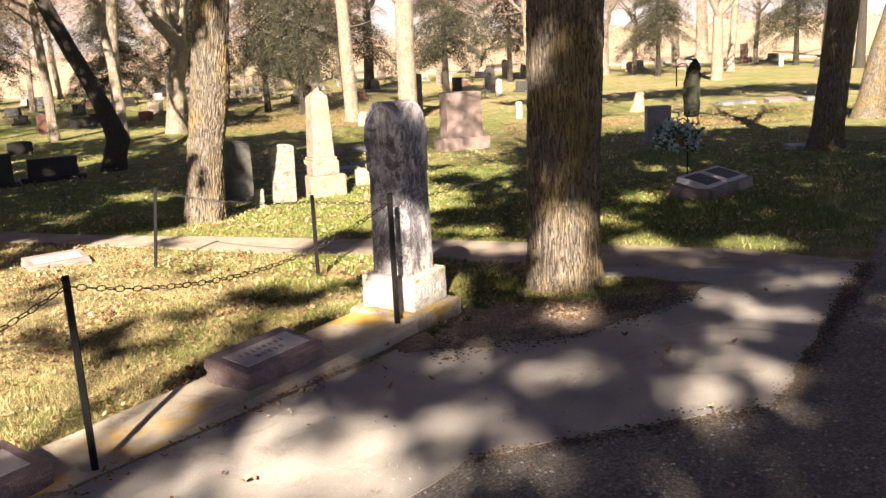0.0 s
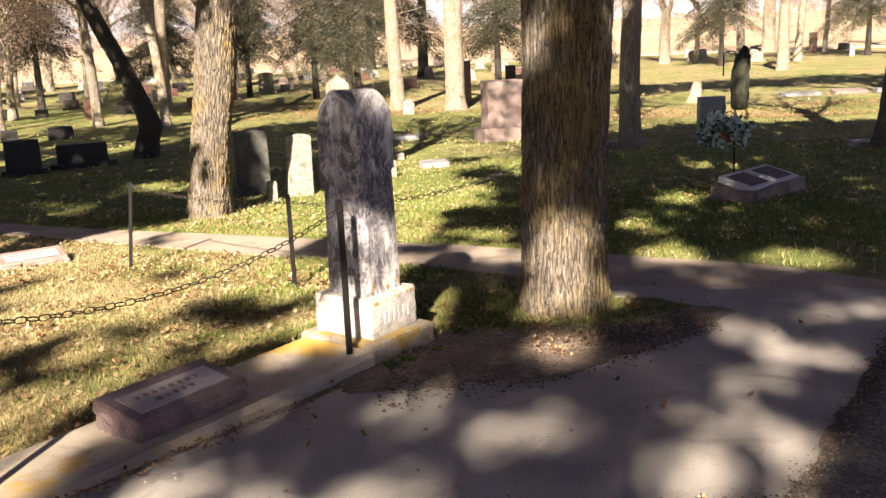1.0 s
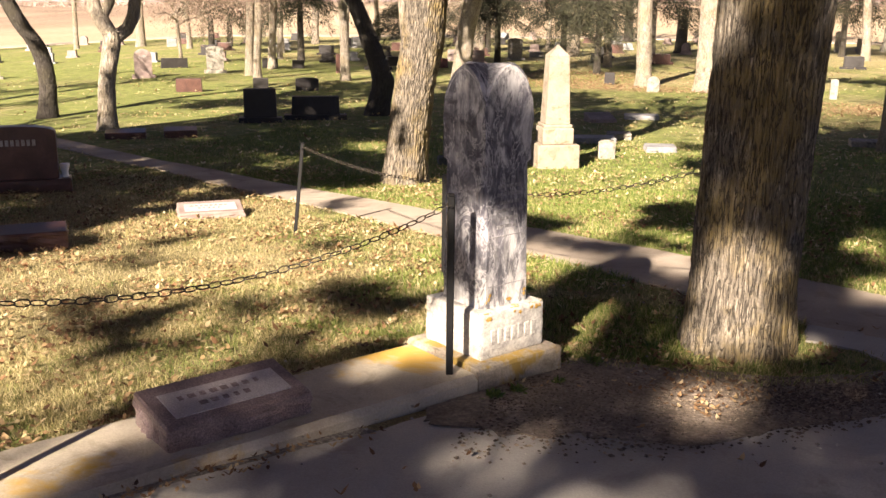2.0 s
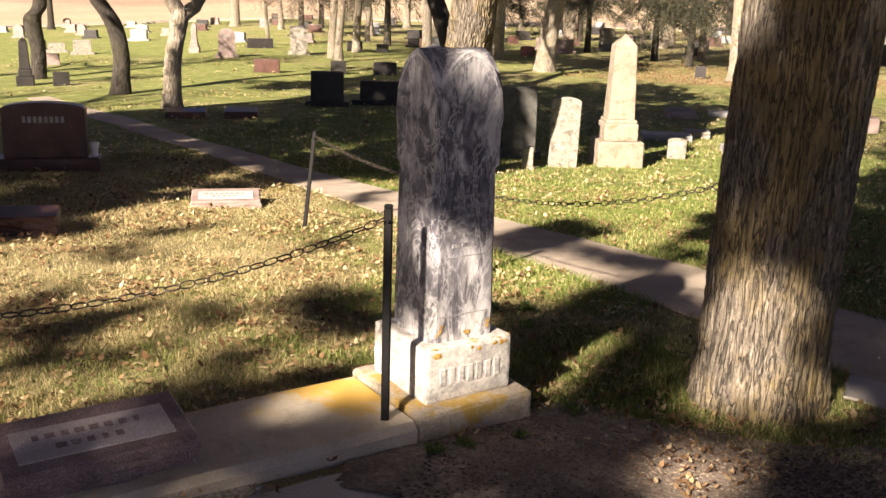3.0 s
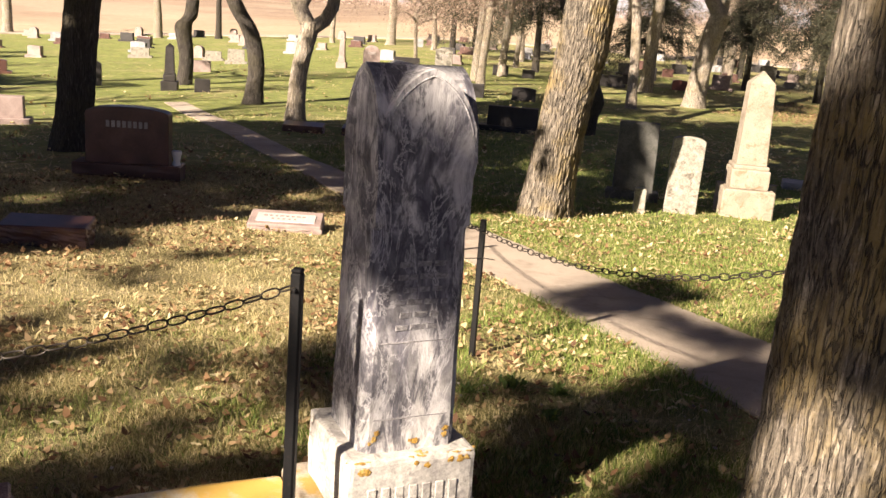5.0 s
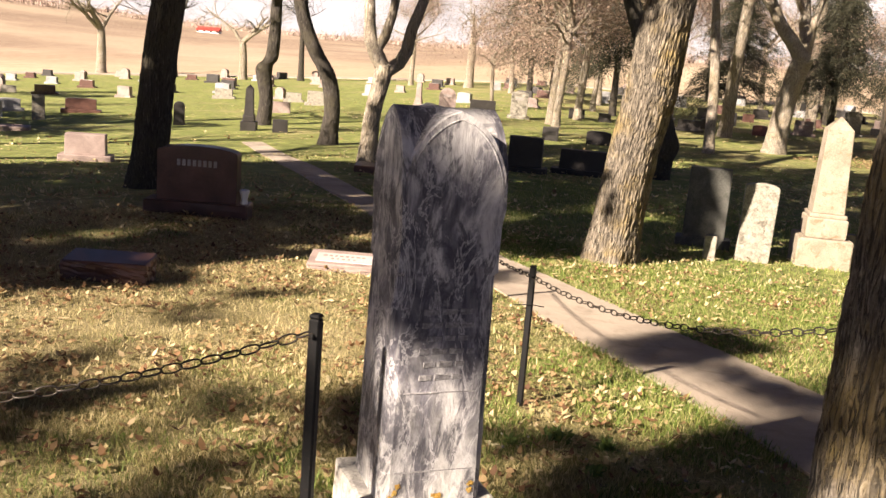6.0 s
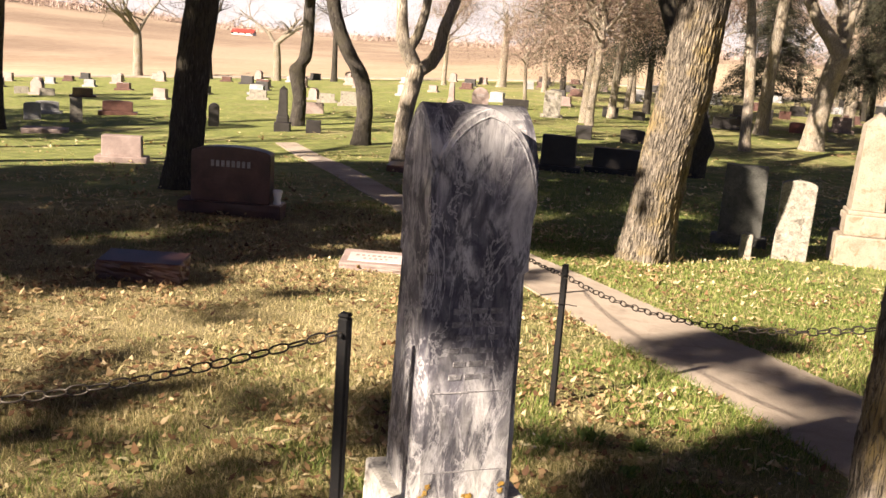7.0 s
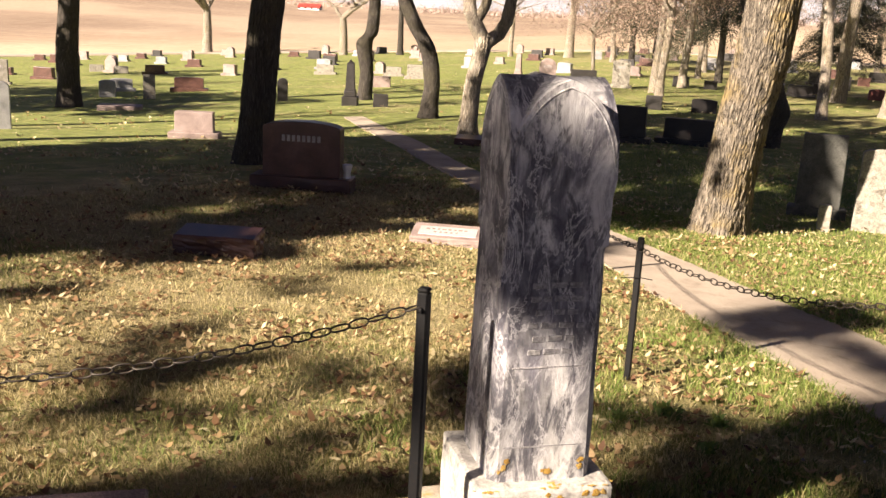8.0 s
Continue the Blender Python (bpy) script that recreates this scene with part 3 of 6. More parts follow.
def monument():
    e = stand("marble_monument", *lot(0.265, 0.275, CURB_Z - 0.16), LOT_TURN, "tall weathered grey-white marble monument with arched faces", "gravestone")
    part("plinth", block(0.53, 0.54, 0.185, 0.02, 2, 0.008, 4), PLINTH_STONE, e, "lichen-stained concrete plinth")
    z = 0.183
    part("base", block(0.395, 0.405, 0.222, 0.014, 2, 0.004, 4, z), MARBLE_BASE, e, "pale marble base with worn raised lettering")
    z += 0.218
    # shaft: cut corners below, square head above with arched faces that cross like a vault
    h, rise, side = 1.10, 0.24, 26
    n = 4 * side
    spring = h - rise
    bm = bmesh.new()

    def ring(zz):
        half = 0.150 - 0.013 * zz / h
        cut = 0.024
        if zz > 0.66:
            k = min(1.0, (zz - 0.66) / 0.012)
            cut *= 1 - k
        if zz > 0.80:
            half += 0.006 * min(1.0, (zz - 0.80) / 0.05)
        out = []
        for j in range(n):
            f, s = j // side, (j % side) / side * 2 - 1
            x, y = ((half, half * s), (-half * s, half), (-half, -half * s), (half * s, -half))[f]
            over = abs(x) + abs(y) - (2 * half - cut)
            if over > 0:
                x -= math.copysign(over / 2, x)
                y -= math.copysign(over / 2, y)
            wear = 1 + 0.010 * noise.noise(Vector((x * 12, y * 12, zz * 9))) + 0.006 * noise.noise(Vector((x * 40, y * 40, zz * 22)))
            out.append((x * wear, y * wear))
        return out

    zs = [spring * k / 64 for k in range(65)]
    prev = None
    for zz in zs:
        top_ring = ring(zz)
        cur = [bm.verts.new((x, y, zz + z)) for x, y in top_ring]
        if prev:
            for j in range(n):
                bm.faces.new((prev[j], prev[(j + 1) % n], cur[(j + 1) % n], cur[j]))
        prev = cur
    R = max(abs(x) for x, _ in top_ring)

    def vault(x, y):
        return z + spring + rise * max(arch(x, R), arch(y, R))

    loops, steps = [prev], 24
    for q in range(1, 7):
        loops.append([bm.verts.new((x, y, (z + spring) * (1 - q / 6) + q / 6 * vault(x if abs(x) < R * 0.93 else R, y if abs(y) < R * 0.93 else R))) for x, y in top_ring])
    for s in range(1, steps):
        k = 1 - s / steps
        loops.append([bm.verts.new((x * k, y * k, max(z + spring + 0.002, vault(x * k, y * k)))) for x, y in top_ring])
    for a, b in zip(loops, loops[1:]):
        for j in range(n):
            bm.faces.new((a[j], a[(j + 1) % n], b[(j + 1) % n], b[j]))
    apex = bm.verts.new((0, 0, z + h))
    for j in range(n):
        bm.faces.new((loops[-1][j], loops[-1][(j + 1) % n], apex))
    bmesh.ops.remove_doubles(bm, verts=bm.verts[:], dist=0.0003)
    bmesh.ops.recalc_face_normals(bm, faces=bm.faces[:])
    part("shaft", bm, MARBLE, e, "grey veined marble shaft with crossing arched heads")

    def raised(name, w, hh, x, zc, face, deep, mat, label):
        b = block(w, 0.010, hh, 0.002, 1, 0.0015, 2)
        for v in b.verts:
            v.co += Vector((x, face - deep + 0.005, zc - hh / 2))
        return part(name, b, mat, e, label)

    # worn raised lettering, as plain bars: the name on the base, the lines on the shaft
    for k in range(7):
        raised("raised_bar", 0.026, 0.068, -0.126 + 0.042 * k, 0.286, -0.2025, 0.004, MARBLE_BASE, "")
    words = random.Random(6)
    for k, w in enumerate((0.145, 0.15, 0.12, 0.16, 0.13, 0.15)):
        zc = z + 0.565 - 0.037 * k
        x = -w / 2
        while x < w / 2 - 0.02:
            q = min(words.uniform(0.022, 0.05), w / 2 - x)
            raised("inscription_bar", q, 0.017, 0.01 + x + q / 2, zc - 0.25 * (x / w) ** 2 * 0.03, -(0.150 - 0.013 * (zc - z) / h), 0.0012, INSCRIPTION, "")
            x += q + 0.007
    raised("inscription_bar", 0.21, 0.006, 0.0, z + 0.335, -0.1465, 0.0015, INSCRIPTION, "")
    raised("inscription_bar", 0.23, 0.005, 0.0, z + 0.105, -0.1492, 0.0012, INSCRIPTION, "")
    # a rounded rib follows the arch on each face
    for turn in (0, 90, 180, 270):
        v, f = [], []
        pts = []
        for k in range(25):
            x = -R * 0.94 + 1.88 * R * k / 24
            pts.append(Vector((x, -R * 0.985, z + spring - 0.010 + (rise - 0.010) * arch(x / 0.95, R))))
        tube(pts, [0.0035] * 25, 8, v, f)
        part("arch_rib", (v, f), MARBLE, e, "worn rounded rib round the arched head", True).matrix_basis = Matrix.Rotation(radians(turn), 4, "Z")
    # orange lichen along the base's top edge and the shaft's foot
    g = random.Random(15)
    for k in range(60):
        front = k % 7 != 0
        a = (-0.150, 0.02, 0.135, 0.165, -0.165)[k % 5] + g.gauss(0, 0.018)
        r = g.uniform(0.004, 0.013)
        b = bmesh.new()
        c = b.verts.new((0, 0, 0.0012))
        rim = [b.verts.new((r * g.uniform(0.55, 1.25) * math.cos(q * math.pi / 6), r * g.uniform(0.55, 1.25) * math.sin(q * math.pi / 6), 0)) for q in range(12)]
        for q in range(12):
            b.faces.new((c, rim[q], rim[(q + 1) % 12]))
        top = k % 4 != 0
        m = Matrix.Translation((a, -0.188 + g.uniform(-0.008, 0.02), 0.4035)) if top else Matrix.Translation((a, -0.2045, 0.375 + g.uniform(0, 0.012))) @ Matrix.Rotation(math.pi / 2, 4, "X")
        if not front:
            m = Matrix.Translation((a * 0.75, -0.1525, 0.415 + g.uniform(0, 0.06))) @ Matrix.Rotation(math.pi / 2, 4, "X")
        bmesh.ops.transform(b, matrix=m, verts=b.verts[:])
        part("lichen_patch", b, LICHEN, e, "orange lichen spot")
    return e


monument()


# ---- posts and chains ----
def post(place, height, lean=(0, 0)):
    e = stand("fence_post", *place, 24, "slim black iron post of the chain fence", "post", "chain fence posts", lean)
    part("shaft", block(0.031, 0.031, height, 0.005, 1, z0=-0.05), IRON, e)
    part("cap", block(0.0315, 0.0315, 0.012, 0.005, 1, z0=height - 0.051), IRON, e)
    part("staple", block(0.012, 0.055, 0.012, 0.003, 1, z0=height - 0.10), IRON, e)
    return e


def on(p):
    return Vector((*p[:2], ground_z(*p[:2])))


POST_Z, POST_A, POST_B = lot(-4.85, 0.1, CURB_Z), Vector((-1.475, 3.555, CURB_Z)), Vector((-0.313, 5.528, CURB_Z))
POST_C, POST_D = on((-1.131, 7.73)), on((-2.885, 8.85))
post(POST_Z, 0.88)
post(POST_A, 0.885, (0, -1))
post(POST_B, 0.855)
post_c = post(POST_C, 0.76)
wire_v, wire_f = [], []
tube([Vector((-0.075, -0.02, 0.515)), Vector((-0.02, -0.024, 0.525)), Vector((0.02, -0.024, 0.53)), Vector((0.075, -0.015, 0.525))], [0.0025] * 4, 6, wire_v, wire_f)
part("wire_tie", (wire_v, wire_f), IRON, post_c, "twist of thin wire")
post(POST_D, 0.83, (-2, 6))


def link_mesh():
    bm = bmesh.new()
    n, m, r = 18, 6, 0.0027
    rings = []
    for i in range(n):
        a = 2 * math.pi * i / n
        cx = 0.0250 * math.copysign(abs(math.cos(a)) ** 0.85, math.cos(a))
        cy = 0.0125 * math.copysign(abs(math.sin(a)) ** 0.85, math.sin(a))
        d = Vector((math.cos(a), math.sin(a), 0))
        rings.append([bm.verts.new(Vector((cx, cy, 0)) + d * r * math.cos(2 * math.pi * j / m) + Vector((0, 0, r * math.sin(2 * math.pi * j / m)))) for j in range(m)])
    for i in range(n):
        a, b = rings[i], rings[(i + 1) % n]
        for j in range(m):
            bm.faces.new((a[j], b[j], b[(j + 1) % m], a[(j + 1) % m]))
    me = bpy.data.meshes.new("link")
    bm.to_mesh(me)
    bm.free()
    me.materials.append(CHAIN_IRON)
    me.polygons.foreach_set("use_smooth", [True] * len(me.polygons))
    return me


LINK = link_mesh()


def chain(p0, p1, sag, label):
    """A hanging chain of single links between two places."""
    e = stand("chain", *p0, 0, label, "chain", "chains of the lot fence")
    n = max(4, round((p1 - p0).length * (1 + 2.6 * (sag / (p1 - p0).length) ** 2) / 0.0475))
    g = random.Random(n)
    spot = lambda t: p0.lerp(p1, t) - Vector((0, 0, 4 * sag * t * (1 - t)))
    for i in range(n):
        a, b = spot(i / n), spot((i + 1) / n)
        c, d = (a + b) / 2, (b - a).normalized()
        ob = new("link", LINK)
        ob.parent = e
        roll = Matrix.Rotation(math.pi / 2 * (i % 2) + 0.25 + g.uniform(-0.3, 0.3), 4, "X")
        ob.matrix_basis = Matrix.Translation(c - p0) @ d.to_track_quat("X", "Z").to_matrix().to_4x4() @ roll
    return e


UP = Vector((0, 0, 1))
B_TOP, A_TOP, Z_TOP = POST_B + UP * 0.77, POST_A + UP * 0.80 + Vector((-0.015, 0, 0)), POST_Z + UP * 0.8
C_TOP, D_TOP = POST_C + UP * 0.665, POST_D + UP * 0.75 + Vector((0.085, 0.03, 0))
IRON_CHAIN = "rusty iron chain sagging between the posts"
chain(A_TOP, B_TOP, 0.175, IRON_CHAIN)
chain(Z_TOP, A_TOP, 0.21, IRON_CHAIN)
chain(D_TOP, C_TOP, 0.055, IRON_CHAIN)
chain(C_TOP, Vector((0.60, 6.86, 0.575)), 0.105, "rusty iron chain from a post to the oak trunk")


# ---- gravestones ----
GS = "gravestones on the lawn"


def die_stone(x, y, w, h, d, turn, mat, label, base=0.0, top="serp", base_mat=None, bars=0, lean=(0, 0), z=None, category="gravestone"):
    z = ground_z(x, y) if z is None else z
    e = stand("gravestone", x, y, z - 0.03, turn, label, category, GS, lean)
    z0 = 0.0
    if base:
        part("base", block(w * 1.3, d * 1.5, base + 0.03, 0.012, 1, 0.006, 2), base_mat or mat, e)
        z0 = base + 0.026
    hh = h - base + (0.03 if not base else 0)
    if top == "serp":
        prof = [(-w / 2, 0), (w / 2, 0)] + [(w / 2 * math.cos(math.pi * i / 12), hh * 0.88 + hh * 0.12 * math.sin(math.pi * i / 12)) for i in range(13)]
    elif top == "arch":
        prof = arch_profile(w, hh, w * 0.45)
    elif top == "seg":
        prof = arch_profile(w, hh, w * 0.14)
    else:
        prof = [(-w / 2, 0), (w / 2, 0), (w / 2 * 0.97, hh), (-w / 2 * 0.97, hh)]
    part("die", slab(prof, d, min(0.012, d / 8), z0), mat, e, smooth=False)
    if bars:
        for k in range(bars):
            count, bw = (8, w * 0.042) if w > 0.8 else (6, w * 0.05)
            for q in range(count):
                b = block(bw, 0.006, hh * 0.115, 0.002, 1, z0=z0 + hh * (0.64 - 0.18 * k))
                bmesh.ops.translate(b, verts=b.verts[:], vec=((q - (count - 1) / 2) * bw * 1.55, -d / 2 - 0.001, 0))
                part("inscription_bar", b, LETTERING, e, "pale worn cut letter bar")
    return e


def low_marker(x, y, w, d, h, turn, mat, label, z=None, slant=0.5, panel=True):
    z = ground_z(x, y) if z is None else z
    e = stand("grave_marker", x, y, z - 0.02, turn, label, "grave marker", GS)
    bm = block(w, d, h + 0.02, 0.008, 1, 0.0, 9, seed=x)
    for v in bm.verts:
        side = max(abs(v.co.x) / (w / 2), abs(v.co.y) / (d / 2))
        if side > 0.93 and v.co.z < h - 0.005:
            k = noise.noise(v.co * 22 + Vector((x, y, 0))) * 0.015 + noise.noise(v.co * 55 + Vector((x, y, 3))) * 0.011
            v.co.x *= 1 + k * 2 / w
            v.co.y *= 1 + k * 2 / d
    for v in bm.verts:
        if v.co.z > h * 0.5:
            v.co.z -= (0.5 - v.co.y / d) * h * slant
    part("body", bm, mat, e)
    if panel:
        p = block(w * 0.80, d * 0.56, 0.006, 0.001, 1, z0=0)
        for v in p.verts:
            v.co.y -= d * 0.04
            v.co.z += h + 0.019 - (0.5 - v.co.y / d) * h * slant
        part("panel", p, MARKER_SHEEN, e, "honed inscribed panel with sheen in its colour")
        # worn lettering as bars: a long line and a short one
        g = random.Random(int(100 * abs(x)))
        for k, share in ((0, 0.62), (1, 0.40)):
            at = -w * share / 2
            while at < w * share / 2 - 0.02:
                q = block(w * g.uniform(0.03, 0.06), d * 0.10, 0.004, 0.001, 1, z0=0)
                for v in q.verts:
                    v.co.x += at + 0.015
                    v.co.y += d * (0.06 - 0.2 * k)
                    v.co.z += h + 0.0215 - (0.5 - v.co.y / d) * h * slant
                part("inscription_bar", q, mat, e, "")
                at += w * 0.075
    return e


def obelisk(x, y, turn, mat, label, s=1.0, lean=(0, 0)):
    z = ground_z(x, y)
    e = stand("obelisk", x, y, z - 0.05, turn, label, "gravestone", GS, lean)
    part("lower_base", block(0.62 * s, 0.62 * s, 0.36 * s + 0.05, 0.015, 1, 0.006, 3), mat, e)
    part("upper_base", block(0.46 * s, 0.46 * s, 0.24 * s, 0.02, 2, 0.003, 2, 0.36 * s + 0.05), mat, e)
    part("cap_moulding", block(0.42 * s, 0.42 * s, 0.05 * s, 0.015, 2, z0=0.60 * s + 0.05), mat, e)
    bm = block(0.36 * s, 0.36 * s, 0.98 * s, 0.006, 1, z0=0.65 * s + 0.05, top=0.80)
    part("shaft", bm, mat, e)
    bm = block(0.288 * s, 0.288 * s, 0.15 * s, 0.0, z0=1.63 * s + 0.048, top=0.06)
    part("point", bm, mat, e)
    return e


# near the lot
low_marker(*lot(-1.10, 0.265)[:2], 0.61, 0.31, 0.145, LOT_TURN, PINK_GRANITE, "rough pink granite slant marker lying on the kerb", CURB_Z, 0.35)
low_marker(*lot(-2.86, 0.27)[:2], 0.61, 0.31, 0.145, LOT_TURN, PINK_GRANITE, "rough pink granite slant marker beside an iron post", CURB_Z, 0.35)
low_marker(-4.10, 9.42, 0.60, 0.34, 0.115, 38, PALE_GRANITE, "pale pink granite marker standing in the lawn", None, 0.4)
low_marker(-4.50, 7.5, 0.58, 0.30, 0.17, 42, BROWN_GRANITE, "dark granite marker in the shaded lawn", None, 0.12, False)
die_stone(-6.98, 10.05, 0.84, 0.74, 0.22, 40, BROWN_GRANITE, "broad polished brown granite gravestone on a long base", 0.15, "serp", None, 1)
die_stone(-2.62, 14.4, 0.37, 0.90, 0.10, 27, WHITE_MARBLE, "white marble tablet gravestone with rounded shoulders", 0, "seg", None, 0, (0, 1))
die_stone(-2.89, 13.85, 0.13, 0.29, 0.10, 27, WHITE_MARBLE, "tiny white marble footstone in grass", 0, "seg")
obelisk(-2.12, 15.15, 28, TAN_LIMESTONE, "tan marble obelisk on a stepped base", 0.965)
die_stone(-3.45, 14.9, 0.50, 0.98, 0.16, 25, SHADED_TABLET, "weathered tablet gravestone darkened in colour for the oak's shade", 0.12, "flat")
die_stone(-1.62, 16.6, 0.26, 0.30, 0.08, 20, WHITE_MARBLE, "small white marble tablet in grass", 0, "seg")
die_stone(-2.02, 15.85, 0.14, 0.35, 0.10, 20, TAN_LIMESTONE, "small tan footstone beside the obelisk", 0, "flat")
low_marker(-2.05, 20.3, 0.45, 0.35, 0.14, 15, WHITE_MARBLE, "low white marble slab in grass", None, 0.1, False)
low_marker(-2.40, 19.4, 0.85, 0.4, 0.13, 18, GREY_GRANITE, "long low grey slab in the shaded grass", None, 0.1, False)
low_marker(-3.1, 23.9, 0.62, 0.5, 0.20, 30, PALE_GRANITE, "rough pale boulder stone in the lawn", None, 0.6, False)
low_marker(-2.3, 24.9, 0.80, 0.4, 0.12, 12, GREY_GRANITE, "low grey slab behind the obelisk", None, 0.1, False)
die_stone(-5.06, 35.9, 0.36, 0.42, 0.2, 12, BLACK_GRANITE, "small dark granite gravestone in the lawn", 0, "flat")
low_marker(10.1, 34.8, 1.3, 0.5, 0.14, 10, GREY_GRANITE, "low grey stone edging in the lawn", None, 0.3, False)
low_marker(11.8, 35.0, 1.1, 0.5, 0.17, 4, PALE_GRANITE, "low rough pale stone edging in the lawn", None, 0.4, False)
low_marker(-1.0, 18.2, 0.5, 0.4, 0.12, 15, GREY_GRANITE, "low grey stone slab in grass", None, 0.1, False)
die_stone(0.17, 23.8, 0.95, 1.42, 0.5, 22, PALE_GRANITE, "large rough pink granite family gravestone", 0.32, "flat")
die_stone(4.68, 22.0, 0.56, 0.88, 0.26, 8, GREY_GRANITE, "dark grey granite upright gravestone", 0.10, "flat")
low_marker(6.5, 17.9, 0.5, 0.4, 0.10, 5, GREY_GRANITE, "low grey stone slab beside a tree", None, 0.1, False)
low_marker(2.35, 20.9, 0.5, 0.4, 0.12, 5, WHITE_MARBLE, "low pale slab beside a tree", None, 0.1, False)
low_marker(12.9, 34.9, 0.6, 0.4, 0.15, 5, GREY_GRANITE, "low grey slab in the lawn", None, 0.1, False)
low_marker(-10.6, 16.55, 0.72, 0.4, 0.16, 35, BROWN_GRANITE, "low brown granite marker in shade", None, 0.2, False)
low_marker(-9.85, 17.2, 0.60, 0.4, 0.18, 35, BROWN_GRANITE, "low brown granite marker in shade", None, 0.2, False)
low_marker(-23.0, 15.8, 1.1, 0.5, 0.14, 55, PALE_GRANITE, "long low pink granite slab", None, 0.1, False)


def grave_vase(x, y, z):
    e = stand("grave_vase", x, y, z, 20, "small white grave vase beside a gravestone", "vase")
    verts, faces = [], []
    trunk_shape([(0, 0, 0, 0.045), (0, 0, 0.05, 0.035), (0, 0, 0.13, 0.055), (0, 0, 0.15, 0.05), (0, 0, 0.151, 0.0)], 14, 3, 0, 0, 1, verts, faces)
    part("body", (verts, faces), WHITE_PAINT, e, smooth=True)


grave_vase(-6.61, 10.36, ground_z(-6.98, 10.05) + 0.148)


def tree_stump_stone(x, y):
    e = stand("stump_gravestone", x, y, ground_z(x, y) - 0.04, 0, "rugged pale stone carved like a tree stump", "gravestone", GS)
    verts, faces = [], []
    trunk_shape([(0, 0, 0, 0.30), (0.02, 0, 0.25, 0.22), (0.05, 0, 0.5, 0.17), (0.08, 0.02, 0.72, 0.14), (0.08, 0.02, 0.74, 0.02)], 18, 4, 0.3, 0.03, 4, verts, faces)
    part("body", (verts, faces), TAN_LIMESTONE, e)


def double_lot_marker(x, y, turn):
    e = stand("lot_marker", x, y, ground_z(x, y) - 0.03, turn, "long pink granite marker with two dark plaques", "grave marker", GS)
    part("body", block(1.2, 0.56, 0.19, 0.012, 1, 0.008, 4), PINK_GRANITE, e)
    for side in (-0.29, 0.29):
        rim = block(0.52, 0.44, 0.07, 0.006, 1, z0=-0.02)
        face = block(0.40, 0.32, 0.006, 0.002, 1, z0=0.0485)
        for q in (rim, face):
            bmesh.ops.transform(q, matrix=pose(side, 0.0, 0.215, 14, 0, 0), verts=q.verts[:])
        r = part("plaque", rim, PALE_PLAQUE, e, "dark plaque with a pale rim")
        part("plaque_face", face, BLACK_GRANITE, r)


PALE_PLAQUE = stone("pale_plaque_rim", (0.5, 0.49, 0.5), (0.6, 0.59, 0.6), (0.7, 0.69, 0.7), 0.5, 160)
double_lot_marker(3.28, 11.85, 50)
# rows to the west
ROW_W = [(-13.89, 12.75, 0.68, 0.48, 50, PALE_GRANITE, "rough pink granite gravestone in the lawn", "flat"),
         (-26.59, 18.53, 0.37, 0.76, 60, WHITE_MARBLE, "white marble tablet gravestone, plain", "flat"),
         (-28.57, 18.10, 0.50, 0.55, 60, GREY_GRANITE, "grey granite gravestone, rounded top", "serp"),
         (-31.06, 19.81, 0.75, 0.45, 60, GREY_GRANITE, "wide grey granite gravestone", "serp"),
         (-29.26, 21.45, 1.00, 0.50, 55, BROWN_GRANITE, "wide brown granite gravestone", "serp"),
         (-46.8, 26.2, 0.70, 0.34, 60, WHITE_MARBLE, "low white gravestone far off", "flat"),
         (-44.1, 26.2, 0.70, 0.34, 60, WHITE_MARBLE, "low white gravestone far off", "flat"),
         (-41.6, 26.7, 0.92, 0.45, 60, BROWN_GRANITE, "low brown granite gravestone far off", "flat"),
         (-38.6, 18.4, 0.63, 1.0, 60, WHITE_MARBLE, "tall white gravestone far off", "flat"),
         (-17.9, 10.9, 0.30, 0.92, 65, GREY_GRANITE, "narrow grey granite gravestone", "arch")]
ROW_NW = [(-19.0, 21.5, 0.42, 0.36, 45, BLACK_GRANITE, "black granite cube gravestone", "flat"),
          (-22.76, 20.85, 0.31, 0.70, 45, BLACK_GRANITE, "narrow dark gravestone with arched top", "arch"),
          (-35.2, 32.0, 0.80, 0.46, 45, WHITE_MARBLE, "white gravestone on a wide base", "flat"),
          (-31.5, 33.0, 0.70, 0.42, 45, WHITE_MARBLE, "white gravestone on a wide base", "flat"),
          (-29.1, 32.1, 0.70, 0.60, 45, WHITE_MARBLE, "white block gravestone far off", "flat"),
          (-26.0, 27.5, 0.75, 0.40, 45, PALE_GRANITE, "low pink granite gravestone far off", "flat"),
          (-21.35, 31.5, 0.62, 1.05, 40, PALE_GRANITE, "pale pink granite gravestone, pointed", "arch"),
          (-20.3, 34.6, 0.66, 1.04, 35, WHITE_MARBLE, "white arched gravestone on a wide base", "seg"),
          (-23.6, 36.6, 1.10, 0.40, 40, BLACK_GRANITE, "wide black granite gravestone far off", "flat"),
          (-20.1, 38.5, 0.66, 0.40, 35, BLACK_GRANITE, "black granite gravestone far off", "flat")]
